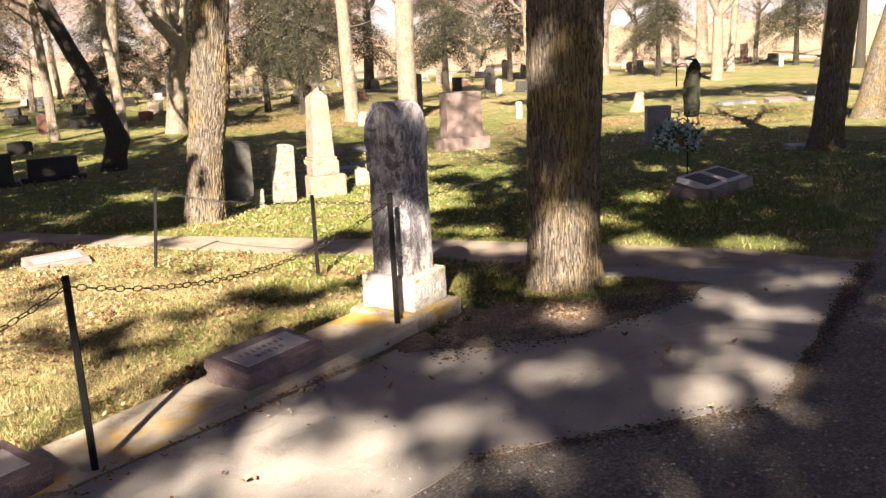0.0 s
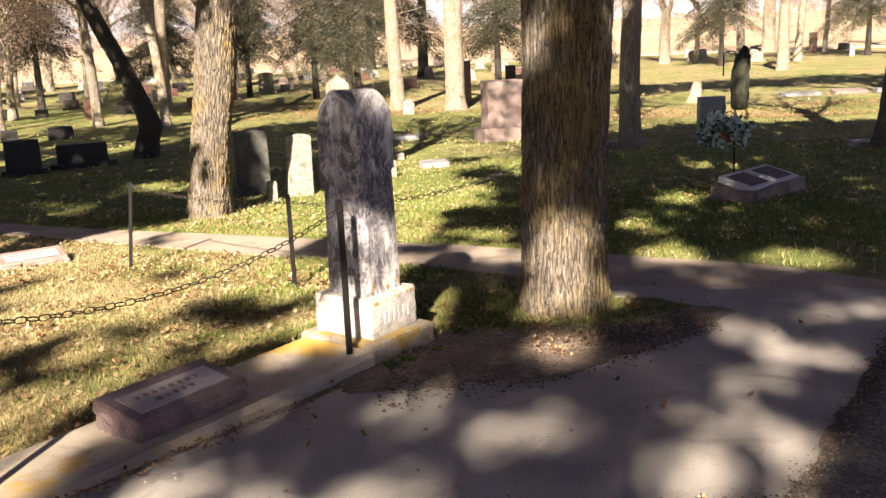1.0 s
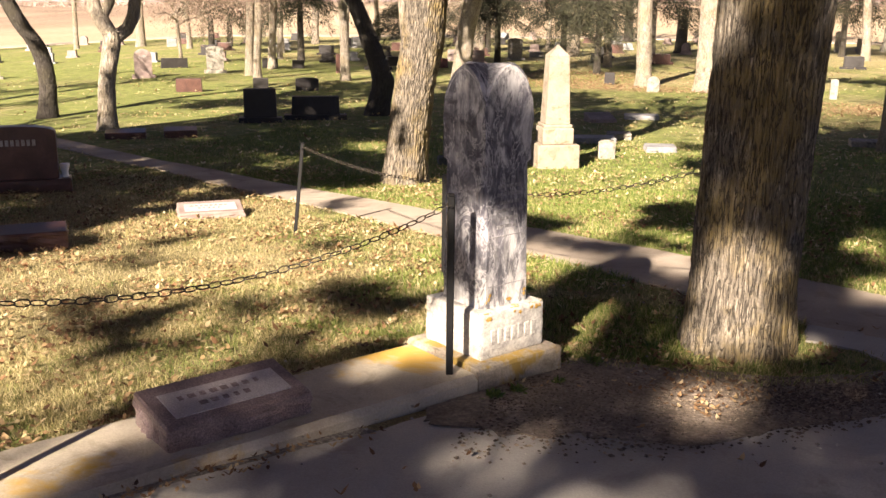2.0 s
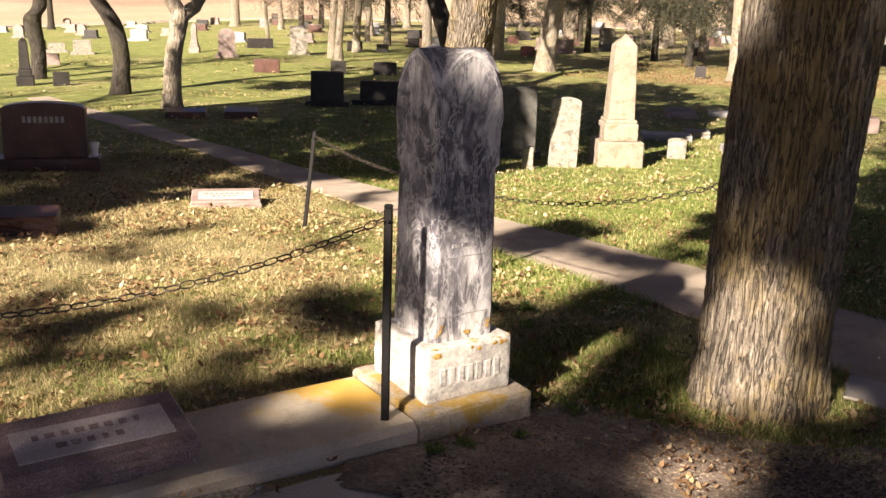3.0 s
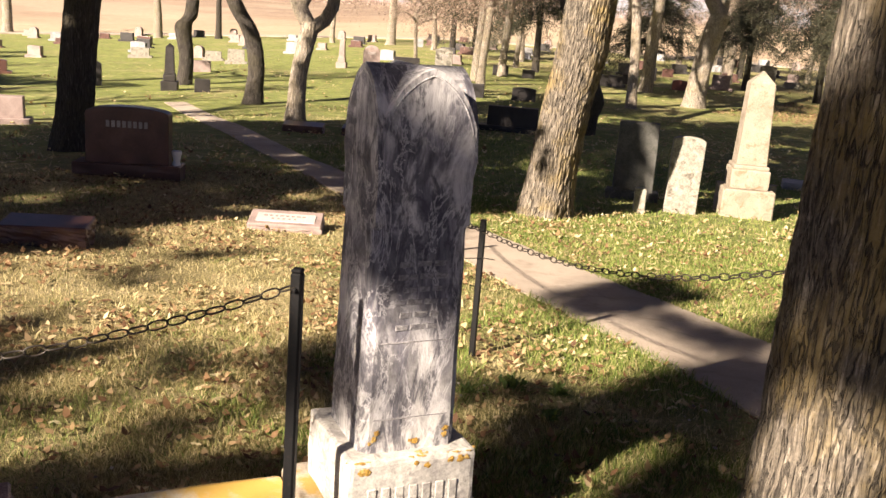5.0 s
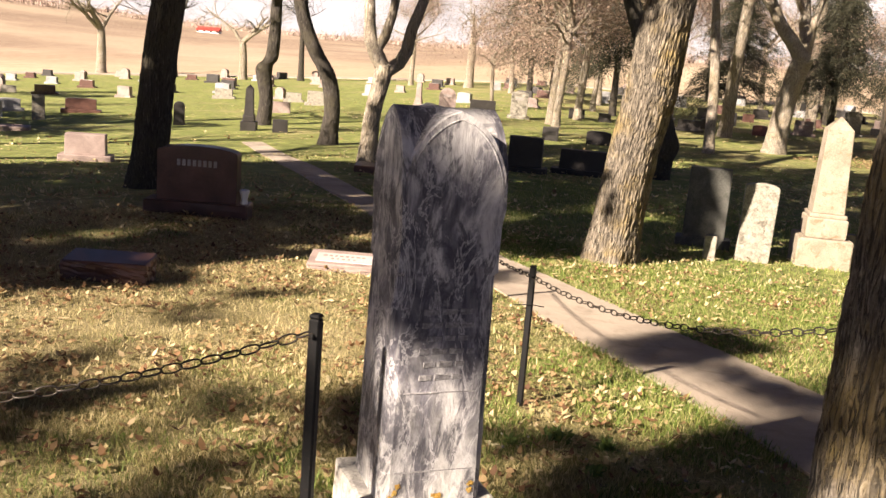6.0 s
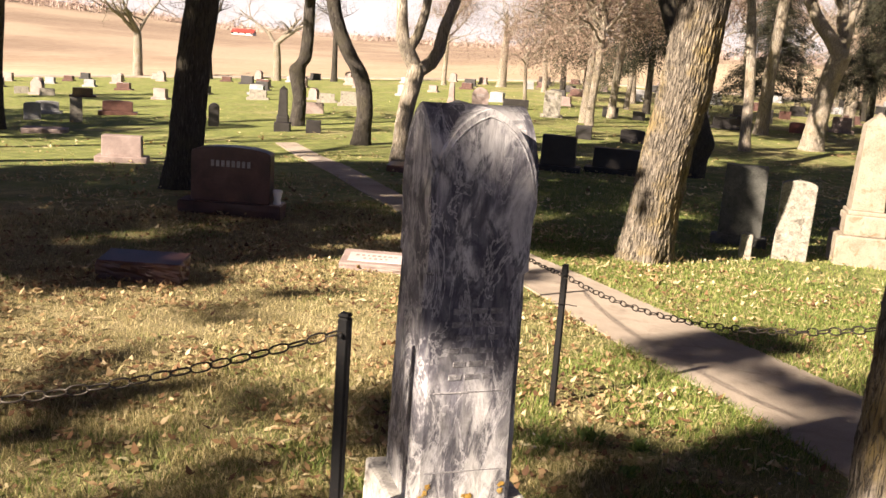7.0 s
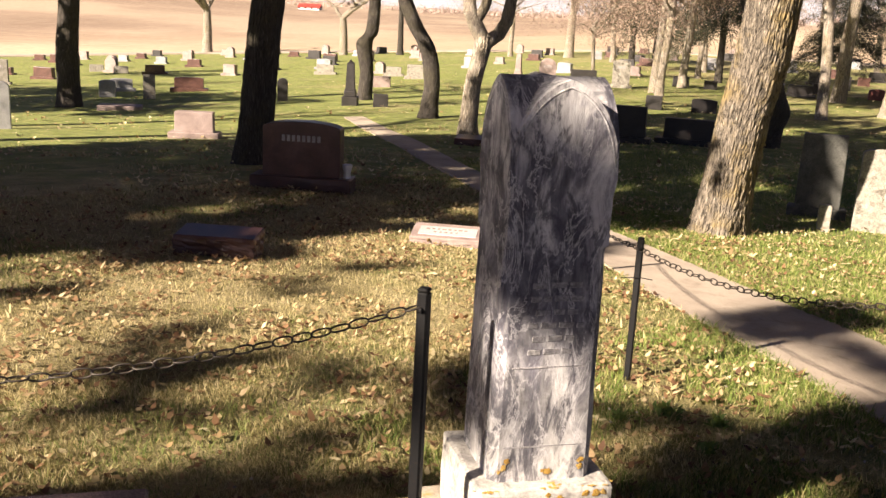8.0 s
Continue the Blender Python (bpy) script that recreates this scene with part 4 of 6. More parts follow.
ROW_N = [(-14.6, 28.3, 0.48, 0.40, 30, BLACK_GRANITE, "black granite block gravestone", "flat"),
         (-13.4, 29.1, 0.72, 0.40, 30, BLACK_GRANITE, "black granite wide gravestone", "serp"),
         (-10.05, 20.5, 0.72, 0.75, 28, BLACK_GRANITE, "black granite upright gravestone in shade", "flat"),
         (-9.25, 21.6, 1.10, 0.54, 28, BLACK_GRANITE, "long black granite gravestone in shade", "flat"),
         (-16.4, 27.1, 0.78, 0.40, 30, BROWN_GRANITE, "brown granite gravestone in sun", "flat"),
         (-19.65, 43.1, 0.62, 0.42, 30, BLACK_GRANITE, "black granite gravestone far off", "flat"),
         (-16.0, 37.0, 0.45, 0.75, 30, BROWN_GRANITE, "brown granite gravestone far off", "flat"),
         (-15.5, 39.5, 0.90, 0.45, 30, BLACK_GRANITE, "wide black granite gravestone far off", "flat"),
         (-17.8, 50.9, 0.55, 0.40, 30, BROWN_GRANITE, "brown granite gravestone far off", "flat"),
         (-13.6, 42.0, 0.60, 0.42, 25, RED_GRANITE, "red granite gravestone far off", "serp"),
         (-12.0, 52.6, 0.77, 0.30, 25, WHITE_MARBLE, "low white gravestone far off", "flat")]
ROW_NE = [(1.8, 50.3, 0.54, 1.34, 5, BLACK_GRANITE, "tall black granite gravestone far off", "arch"),
          (2.15, 47.5, 0.30, 0.85, 5, GREY_GRANITE, "narrow grey gravestone far off", "arch"),
          (2.2, 33.2, 0.22, 0.60, 8, WHITE_MARBLE, "narrow white marble tablet", "seg"),
          (3.5, 68.7, 0.41, 1.3, 0, WHITE_MARBLE, "tall white gravestone far off", "arch"),
          (4.7, 67.3, 0.35, 0.9, 0, WHITE_MARBLE, "white gravestone far off, narrow", "flat"),
          (0.1, 50.2, 0.54, 0.9, 0, BLACK_GRANITE, "black granite gravestone far off", "flat"),
          (13.3, 76.0, 0.64, 0.6, 0, WHITE_MARBLE, "white gravestone on the rise", "flat"),
          (13.9, 73.7, 0.62, 0.66, 0, WHITE_MARBLE, "white gravestone on the rise", "seg"),
          (15.2, 72.9, 0.62, 0.66, 0, WHITE_MARBLE, "white gravestone on the rise", "flat"),
          (22.1, 74.9, 0.55, 1.45, 0, BROWN_GRANITE, "tall brown granite gravestone far off", "flat"),
          (21.9, 65.7, 0.30, 0.75, 0, GREY_GRANITE, "grey gravestone far off, narrow", "flat"),
          (6.9, 70.2, 0.82, 0.6, 0, BLACK_GRANITE, "black granite gravestone far off", "flat")]
ROW_FAR = [(-36.7, 55.0, 0.6, 0.5, 40, GREY_GRANITE, "grey granite gravestone far off", "flat"),
           (-25.1, 58.1, 0.7, 0.7, 30, GREY_GRANITE, "grey granite gravestone far off", "serp"),
           (-19.0, 48.3, 0.63, 0.58, 30, BLACK_GRANITE, "black granite gravestone far off", "flat"),
           (-16.7, 46.1, 0.60, 0.60, 30, BLACK_GRANITE, "black granite gravestone far off", "flat"),
           (-18.8, 38.6, 0.52, 0.35, 30, BLACK_GRANITE, "black granite gravestone far off", "flat"),
           (-15.9, 42.1, 0.60, 0.42, 30, BLACK_GRANITE, "black granite gravestone far off", "flat"),
           (-12.3, 49.4, 0.73, 1.1, 20, WHITE_MARBLE, "white gravestone far off, tall", "seg"),
           (-13.0, 45.2, 0.78, 0.65, 20, PALE_GRANITE, "pink granite gravestone far off", "flat"),
           (-18.9, 55.2, 0.81, 0.52, 25, BLACK_GRANITE, "black granite gravestone far off", "flat"),
           (-19.9, 65.3, 0.95, 0.8, 20, BLACK_GRANITE, "black granite gravestone far off", "flat"),
           (-1.4, 36.9, 0.34, 1.6, 10, BROWN_GRANITE, "tall dark gravestone behind a tree", "flat"),
           (-3.2, 33.4, 0.4, 0.5, 10, WHITE_MARBLE, "white tablet gravestone by a tree", "arch")]
for x, y, w, h, turn, mat, label, top in ROW_W + ROW_NW + ROW_N + ROW_NE + ROW_FAR:
    die_stone(x, y, w, h, 0.12 if w < 0.45 else 0.26, turn, mat, label, 0.12 if w > 0.6 and h > 0.4 else 0, top, None, 1 if w > 0.6 and h > 0.6 and mat is not BLACK_GRANITE else 0)
obelisk(-20.1, 21.3, 45, BLACK_GRANITE, "dark grey granite obelisk gravestone", 0.72)
obelisk(6.4, 70.2, 5, WHITE_MARBLE, "white marble obelisk far off", 0.95)
obelisk(-24.6, 33.6, 30, PALE_GRANITE, "pale pink granite obelisk gravestone far off", 0.66)

# the far rows of the cemetery: one of each sort, then copies
rows_rng = random.Random(41)
far_sorts = [(0.7, 0.5, GREY_GRANITE, "serp"), (0.8, 0.45, BROWN_GRANITE, "flat"), (0.6, 0.5, PALE_GRANITE, "flat"), (0.75, 0.5, BLACK_GRANITE, "flat"), (0.55, 0.7, PALE_GRANITE, "arch")]
for row in range(7):
    d = 46 + 5.2 * row
    a = -74 + rows_rng.uniform(0, 4)
    while a < 24:
        a += rows_rng.uniform(2.6, 10) * 50 / d
        x, y = 1 + d * math.sin(radians(a)), 4 + d * math.cos(radians(a))
        if a > 4 and rows_rng.random() < 0.7:
            continue
        w, h, mat, top = far_sorts[rows_rng.randrange(5)]
        k = rows_rng.uniform(0.8, 1.2)
        word = {"grey_granite": "grey granite", "brown_granite": "brown granite", "white_marble": "white marble", "black_granite": "black granite"}.get(mat.name, "pink granite")
        die_stone(x, y, w * k, h * k, 0.28, -a * 0.5 + rows_rng.uniform(-8, 8), mat, "weathered " + word + " gravestone in the far rows", 0.1, top)


# ---- trees ----
class Wood:
    """Grows limbs into one list of tubes, and remembers where leaves may sit."""

    def __init__(self, seed, deep=4):
        self.rng, self.deep = random.Random(seed), deep
        self.verts, self.faces, self.tips = [], [], []

    def limb(self, p, d, r, length, depth, sides, droop=0.0, wander=0.16):
        g = self.rng
        n = max(4, int(length / 0.45)) if depth < 2 else 3
        pts, radii = [p.copy()], [r]
        d = d.normalized()
        for i in range(n):
            d = (d + Vector((g.gauss(0, wander), g.gauss(0, wander), g.gauss(0.03, wander * 0.6) - droop))).normalized()
            p = p + d * length / n
            pts.append(p.copy())
            radii.append(r * (1 - 0.72 * (i + 1) / n))
        tube(pts, radii, sides, self.verts, self.faces)
        if depth >= self.deep:
            self.tips.extend(pts[1:])
            return
        kids = (5, 4, 4, 3)[depth]
        for k in range(kids):
            t = 0.3 + 0.68 * (k + g.random() * 0.6) / kids
            i = min(n - 1, int(t * n))
            q = pts[i].lerp(pts[i + 1], t * n - i)
            side = Vector((g.gauss(0, 1), g.gauss(0, 1), g.gauss(0.15, 0.6)))
            e = (d * 0.55 + side.normalized() * 0.8).normalized()
            self.limb(q, e, max(0.004, radii[i] * 0.55), length * g.uniform(0.45, 0.68), depth + 1, max(3, sides - 2), droop, wander)


def leaf_cards(places, rng, size, per, spread, out_v, out_f, droop=0.3):
    """Small folded leaves round the given places."""
    for p in places:
        for _ in range(per):
            c = p + Vector((rng.gauss(0, spread), rng.gauss(0, spread), rng.gauss(-droop * spread, spread)))
            a = Vector((rng.gauss(0, 1), rng.gauss(0, 1), rng.gauss(0, 1))).normalized()
            b = a.cross(Vector((rng.gauss(0, 1), rng.gauss(0, 1), rng.gauss(0, 1)))).normalized()
            s = size * rng.uniform(0.6, 1.3)
            n0 = len(out_v)
            fold = a.cross(b) * s * 0.15
            out_v.extend((c - a * s, c + b * s * 0.55 + fold, c + a * s, c - b * s * 0.55 + fold))
            out_f.append((n0, n0 + 1, n0 + 2, n0 + 3))


def tree(x, y, line, bark_mat, label, seed, crown=4.5, sides=14, per=5, rough=0.0, flare=0.5, limbs=6, leaf=None, leaf_size=0.06, leaf_per=2, deep=4, spread=0.12, droop=0.0, forks=(), arms=(), rise=(0.9, 1.8)):
    """A tree at x, y; line gives its trunk as offsets east, north, height and radius; forks are main limbs as (direction, radius, length)."""
    e = stand("tree", x, y, ground_z(x, y), 0, label, "tree", "cemetery trees")
    line = [(a, b, c - (0.12 if k == 0 else 0), r) for k, (a, b, c, r) in enumerate(line)]
    verts, faces = [], []
    trunk_shape(line, sides, per, flare, rough, seed, verts, faces)
    part("trunk", (verts, faces), bark_mat, e, smooth=not rough)
    w = Wood(seed, deep)
    top, low, r = Vector(line[-1][:3]), Vector(line[-2][:3]), line[-1][3]
    g = w.rng
    for d, rr, length in forks:
        w.limb(top - Vector(d).normalized() * rr * 0.6 - Vector((0, 0, rr * 0.4)), Vector(d), rr, length, 0, 10, droop)
    for k in range(limbs):
        p = low.lerp(top, 1.0 - 0.55 * k / limbs)
        a = 2.4 * k + seed
        d = Vector((math.cos(a), math.sin(a), g.uniform(*rise) if k else 2.5))
        w.limb(p - d.normalized() * r * 0.5, d, r * (0.95 if k == 0 else g.uniform(0.4, 0.65)), crown * g.uniform(0.75, 1.05), 0, 8, droop)
    for arm in arms:
        tube([Vector(q[:3]) for q in arm], [q[3] for q in arm], 12, w.verts, w.faces)
        end = Vector(arm[-1][:3])
        w.limb(end, end - Vector(arm[-2][:3]), arm[-1][3], crown, 0, 8, droop)
    part("crown", (w.verts, w.faces), bark_mat, e, "bare spreading limbs and twigs", smooth=True)
    if leaf:
        lv, lf = [], []
        leaf_cards(w.tips, g, leaf_size, leaf_per, spread, lv, lf)
        part("foliage", (lv, lf), leaf, e, "withered clinging leaves")
    return e


def plant_copy(src, x, y, turn, scale=1.0, label=""):
    src_scale = src.scale.copy()
    src.scale = (scale, scale, scale * (0.95 + 0.1 * math.sin(x)))
    c = copy_thing(src, pose(x, y, ground_z(x, y), 0, 0, turn))
    src.scale = src_scale
    if label:
        tagged(c, label)
    return c


OAK = "tall oak with deeply furrowed grey-brown bark"
tree(0.86, 6.74, [(0, 0, 0, 0.295), (0.0, 0, 0.35, 0.268), (0.01, 0.0, 1.0, 0.262), (0.035, 0, 1.8, 0.27), (0.06, 0.03, 2.4, 0.265), (0.08, 0.05, 3.4, 0.23), (0.1, 0.1, 6.0, 0.19)],
     BARK, OAK, 3, 4.6, 280, 44, 0.012, 0.38, 7, BROWN_LEAF, 0.06, 1)
tree(-3.35, 12.45, [(0, 0, 0, 0.28), (0.05, 0, 0.4, 0.25), (0.13, 0, 1.1, 0.245), (0.24, 0, 1.7, 0.255), (0.30, 0, 2.3, 0.24), (0.42, 0.05, 3.4, 0.22), (0.6, 0.1, 6.0, 0.17)],
     BARK, OAK, 5, 4.4, 150, 26, 0.016, 0.55, 6, BROWN_LEAF, 0.06, 1)
tree(-8.45, 23.2, [(0, 0, 0, 0.33), (0.12, 0, 0.4, 0.29), (0.22, 0, 0.75, 0.29), (0.10, 0, 1.15, 0.24), (-0.32, 0, 2.2, 0.21), (-0.75, 0, 3.1, 0.20), (-1.35, 0.1, 4.4, 0.18), (-2.0, 0.1, 6.0, 0.15)],
     DARK_BARK, "dark leaning tree with a crooked trunk", 7, 4.0, 28, 8, 0.012, 0.4, 5)


def slant(rows, east=0.77, north=0.63):
    """Rows of sideways offset, height and radius, turned to the north-east."""
    return [(a * east, a * north, z, r) for a, z, r in rows]


tree(-11.95, 17.7, slant([(0, 0, 0.215), (0.03, 0.4, 0.18), (0.07, 1.0, 0.165), (0.20, 1.65, 0.175), (0.26, 1.95, 0.19)]),
     PALE_BARK, "pale-barked tree forked into thick knotted limbs", 11, 3.4, 56, 16, 0.010, 0.6, 0,
     arms=[slant([(0.26, 1.80, 0.15), (0.06, 2.15, 0.155), (-0.07, 2.42, 0.14), (-0.10, 2.75, 0.115), (-0.14, 3.4, 0.10)]),
           slant([(0.27, 1.82, 0.14), (0.52, 2.00, 0.135), (0.66, 2.25, 0.13), (0.72, 2.65, 0.115), (0.95, 3.3, 0.10)]),
           slant([(0.02, 2.15, 0.11), (0.22, 2.5, 0.10), (0.33, 2.9, 0.09), (0.42, 3.5, 0.08)])])
tree(-15.45, 19.95, slant([(0, 0, 0.25), (0.03, 0.4, 0.21), (0.06, 0.85, 0.195), (0.0, 1.35, 0.19), (-0.14, 1.75, 0.20), (-0.42, 2.2, 0.195), (-0.72, 2.9, 0.17), (-0.84, 3.6, 0.16), (-0.9, 5.0, 0.14)]),
     DARK_BARK, "dark tree with a strongly bent trunk", 13, 4.0, 28, 8, 0.010, 0.5, 5)
tree(-21.6, 23.05, [(0, 0, 0, 0.25), (0.05, 0.05, 0.8, 0.21), (-0.02, -0.02, 1.7, 0.25), (0.15, 0.15, 2.2, 0.19), (0.2, 0.2, 4.0, 0.16)],
     DARK_BARK, "dark grey tree with a burl on its trunk", 17, 4.0, 24, 8, 0.010, 0.4, 5)
tree(-9.3, 10.9, [(0, 0, 0, 0.27), (0.05, 0.05, 0.5, 0.225), (0.12, 0.12, 1.6, 0.215), (0.25, 0.25, 3.2, 0.20), (0.35, 0.35, 6, 0.17)],
     DARK_BARK, "tall dark-barked tree behind the brown gravestone", 19, 4.6, 64, 16, 0.013, 0.45, 6)
tree(-25.0, 15.3, [(0, 0, 0, 0.36), (0, 0, 0.5, 0.31), (0, 0, 1.6, 0.30), (0.05, 0.1, 3.2, 0.27), (0.1, 0.2, 6, 0.22)],
     DARK_BARK, "thick dark tree standing alone", 23, 4.6, 28, 8, 0.012, 0.4, 5)
tree(-10.15, 34.6, [(0, 0, 0, 0.40), (0.05, 0, 0.6, 0.34), (0.2, 0, 1.8, 0.31), (0.4, 0, 2.7, 0.34), (0.5, 0, 3.0, 0.33)],
     PALE_BARK, "large pale tree with a wide fork", 29, 5, 28, 8, 0.014, 0.4, 0, forks=[((-0.34, -0.25, 1.0), 0.25, 5), ((0.36, 0.3, 1.0), 0.23, 5), ((0.1, 0.4, 1.0), 0.13, 4.5)])
slim = tree(-10.9, 31.4, [(0, 0, 0, 0.19), (-0.05, 0, 0.6, 0.16), (-0.1, 0, 1.8, 0.15), (-0.25, 0, 3.2, 0.14), (-0.5, 0, 5, 0.11)],
            PALE_BARK, "slim pale-barked tree with brown leaves", 31, 3.6, 16, 5, 0.008, 0.4, 5, WITHERED, 0.034, 8, 3, 0.34, 0.05)
tree(2.72, 19.9, [(0, 0, 0, 0.25), (0, 0, 0.5, 0.215), (0.0, 0, 1.5, 0.205), (0.05, 0, 3.0, 0.19), (0.1, 0, 5.5, 0.16)],
     PALE_BARK, "straight pale-barked tree in the lawn", 37, 4.2, 28, 8, 0.012, 0.4, 5)
tree(6.85, 17.6, [(0, 0, 0, 0.36), (0.05, 0, 0.5, 0.29), (0.15, 0, 1.6, 0.27), (0.3, 0, 3.2, 0.26), (0.5, 0, 6, 0.2)],
     BARK, OAK, 41, 4.6, 40, 12, 0.015, 0.5, 5)
tree(11.2, 26.3, [(0, 0, 0, 0.44), (0.15, 0, 0.6, 0.36), (0.4, 0, 1.8, 0.33), (0.9, 0, 3.6, 0.30), (1.4, 0, 6, 0.24)],
     BARK, "broad leaning tree with furrowed bark", 43, 4.8, 28, 10, 0.015, 0.5, 5)
straight = tree(-3.78, 35.2, [(0, 0, 0, 0.33), (0, 0, 0.6, 0.26), (-0.05, 0, 1.8, 0.245), (-0.1, 0, 4.0, 0.22), (-0.1, 0, 6.5, 0.17)],
                PALE_BARK, "straight pale tree in full sun", 47, 4.4, 22, 7, 0.010, 0.5, 5)
tree(-1.66, 34.4, [(0, 0, 0, 0.42), (0, 0, 0.6, 0.34), (0.0, 0, 2.0, 0.32), (0.02, 0, 3.6, 0.33), (0.02, 0, 4.2, 0.32)],
     PALE_BARK, "sturdy pale tree forked high up", 53, 4.6, 24, 8, 0.012, 0.5, 0, forks=[((-0.7, 0, 1.2), 0.2, 4.6), ((0.7, 0.1, 1.1), 0.2, 4.6)])
bare_tree = tree(-10.5, 54.5, [(0, 0, 0, 0.46), (0, 0, 0.7, 0.40), (0.0, 0, 2.2, 0.37), (0.1, 0, 4.0, 0.3)],
                 PALE_BARK, "bare spreading tree in the far rows", 59, 5.0, 14, 4, 0.0, 0.4, 1, None, deep=4, rise=(0.6, 1.6), forks=[((-0.8, 0.3, 1.1), 0.22, 5.5), ((0.7, -0.4, 1.0), 0.20, 5.2)])
brown_tree = tree(-19.6, 37.8, [(0, 0, 0, 0.20), (0.0, 0, 0.7, 0.16), (0.1, 0, 2.0, 0.15), (0.2, 0, 4.0, 0.13)],
                  PALE_BARK, "slender tree hung with withered brown leaves", 61, 3.4, 12, 4, 0.0, 0.4, 6, WITHERED, 0.038, 12, 3, 0.42, 0.02, rise=(0.5, 1.3))
dark_tree = tree(-5.5, 62.0, [(0, 0, 0, 0.42), (0, 0, 0.7, 0.34), (0.05, 0, 2.5, 0.3), (0.1, 0, 5, 0.24)],
                 DARK_BARK, "dark bare tree in the far rows", 67, 4.6, 14, 4, 0.0, 0.4, 1, None, deep=4, rise=(0.6, 1.6), forks=[((-0.6, -0.4, 1.0), 0.18, 5.0), ((0.9, 0.3, 1.1), 0.17, 5.2)])
for k, (src, x, y, s) in enumerate(((brown_tree, -18.4, 34.0, 1.0), (brown_tree, -17.3, 32.7, 0.9), (slim, -14.1, 33.4, 1.1), (slim, -13.7, 38.8, 1.5), (brown_tree, -24.5, 38.4, 0.55),
                                    (bare_tree, 20.3, 80.5, 1.3), (straight, 16.7, 74.0, 1.2), (bare_tree, 10.0, 65.5, 0.9), (dark_tree, 29.5, 78.0, 1.1), (bare_tree, 1.5, 76.0, 0.8),
                                    (dark_tree, -11.4, 79.0, 1.0), (bare_tree, -70.0, 46.5, 1.0), (dark_tree, -63.0, 48.5, 0.8), (bare_tree, -57.5, 50.8, 0.8), (dark_tree, -54.0, 53.5, 0.7),
                                    (bare_tree, -40.1, 56.4, 0.8))):
    plant_copy(src, x, y, 47 * k, s)
for k, (src, x, y, s) in enumerate(((brown_tree, -30.0, 62.0, 1.5), (bare_tree, -22.0, 70.0, 1.0), (brown_tree, -7.0, 46.0, 1.1), (brown_tree, 4.5, 58.0, 1.4), (bare_tree, 14.0, 52.0, 0.8),
                                    (brown_tree, 17.5, 62.0, 1.5), (dark_tree, 24.0, 58.0, 0.9), (slim, -16.5, 56.0, 1.6), (bare_tree, 32.0, 64.0, 1.0), (brown_tree, -26.0, 50.0, 1.2))):
    plant_copy(src, x, y, 61 * k + 20, s)

for k, (turn, d, s) in enumerate(((30, 48, 0.8), (26, 56, 1.0), (21, 62, 1.1), (35, 60, 1.0), (14, 58, 0.9), (8, 66, 1.2), (2, 60, 1.0), (-5, 70, 1.2), (-10, 62, 1.0), (-17, 74, 1.2), (41, 70, 1.1), (24, 74, 1.3), (11, 76, 1.4), (-1, 78, 1.4), (18, 50, 0.8))):
    plant_copy(brown_tree, 1 - d * math.sin(radians(turn)), 3 + d * math.cos(radians(turn)), 83 * k, s)


def spruce(x, y, height, low, seed):
    """A conifer with drooping boughs of short needle sprays."""
    e = stand("spruce", x, y, ground_z(x, y), 0, "dark spruce with drooping lower boughs", "tree", "cemetery trees")
    g = random.Random(seed)
    verts, faces = [], []
    trunk_shape([(0, 0, -0.1, 0.2), (0, 0, 0.5, 0.17), (0, 0, height * 0.5, 0.1), (0, 0, height, 0.015)], 10, 4, 0.3, 0, seed, verts, faces)
    nv, nf = [], []
    z = low
    while z < height - 0.2:
        reach = 0.35 + 2.1 * (1 - (z - low) / (height - low)) ** 0.8
        for _ in range(7):
            a = g.uniform(0, 6.283)
            L = reach * g.uniform(0.5, 1.15)
            z0, lift = z + g.uniform(-0.25, 0.25), g.uniform(-0.1, 0.3)
            pts = [Vector((math.cos(a) * L * t, math.sin(a) * L * t, z0 + lift * L * t - 0.5 * L * t * t)) for t in (0, 0.35, 0.7, 1)]
            tube(pts, [0.03, 0.02, 0.012, 0.004], 4, verts, faces)
            side = Vector((-math.sin(a), math.cos(a), 0))
            for i in range(int(120 * L) + 20):
                t = g.uniform(0.15, 1.05)
                k = min(2, int(t * 3))
                p = pts[k].lerp(pts[k + 1], t * 3 - k) + side * g.gauss(0, 0.20) * (1.2 - 0.6 * t) + Vector((0, 0, g.gauss(-0.12, 0.12)))
                d = Vector((math.cos(a) * 0.5 + g.gauss(0, 0.6), math.sin(a) * 0.5 + g.gauss(0, 0.6), g.gauss(-0.55, 0.4))).normalized() * g.uniform(0.10, 0.30)
                w = d.cross(Vector((g.gauss(0, 1), g.gauss(0, 1), g.gauss(0, 1)))).normalized() * g.uniform(0.006, 0.016)
                n0 = len(nv)
                nv.extend((p, p + d * 0.5 + w, p + d, p + d * 0.5 - w))
                nf.append((n0, n0 + 1, n0 + 2, n0 + 3))
        z += 0.26
    part("trunk", (verts, faces), DARK_BARK, e, smooth=True)
    part("foliage", (nv, nf), NEEDLE, e, "drooping sprays of dark needles")
    return e


tall = spruce(-20.9, 42.8, 9.5, 2.5, 5)
for k, (x, y, s) in enumerate(((-14.3, 40.6, 0.85), (-8.6, 44.0, 0.9), (-6.0, 53.0, 1.15), (-0.4, 45.0, 1.0), (-16.1, 57.0, 1.05), (-12.5, 47.0, 0.9), (-28.5, 47.0, 1.0), (3.5, 62.0, 1.1), (12.5, 60.0, 1.0), (23.0, 66.0, 1.2), (-6.5, 41.0, 0.9), (-33.0, 56.0, 1.1))):
    plant_copy(tall, x, y, 77 * k, s)

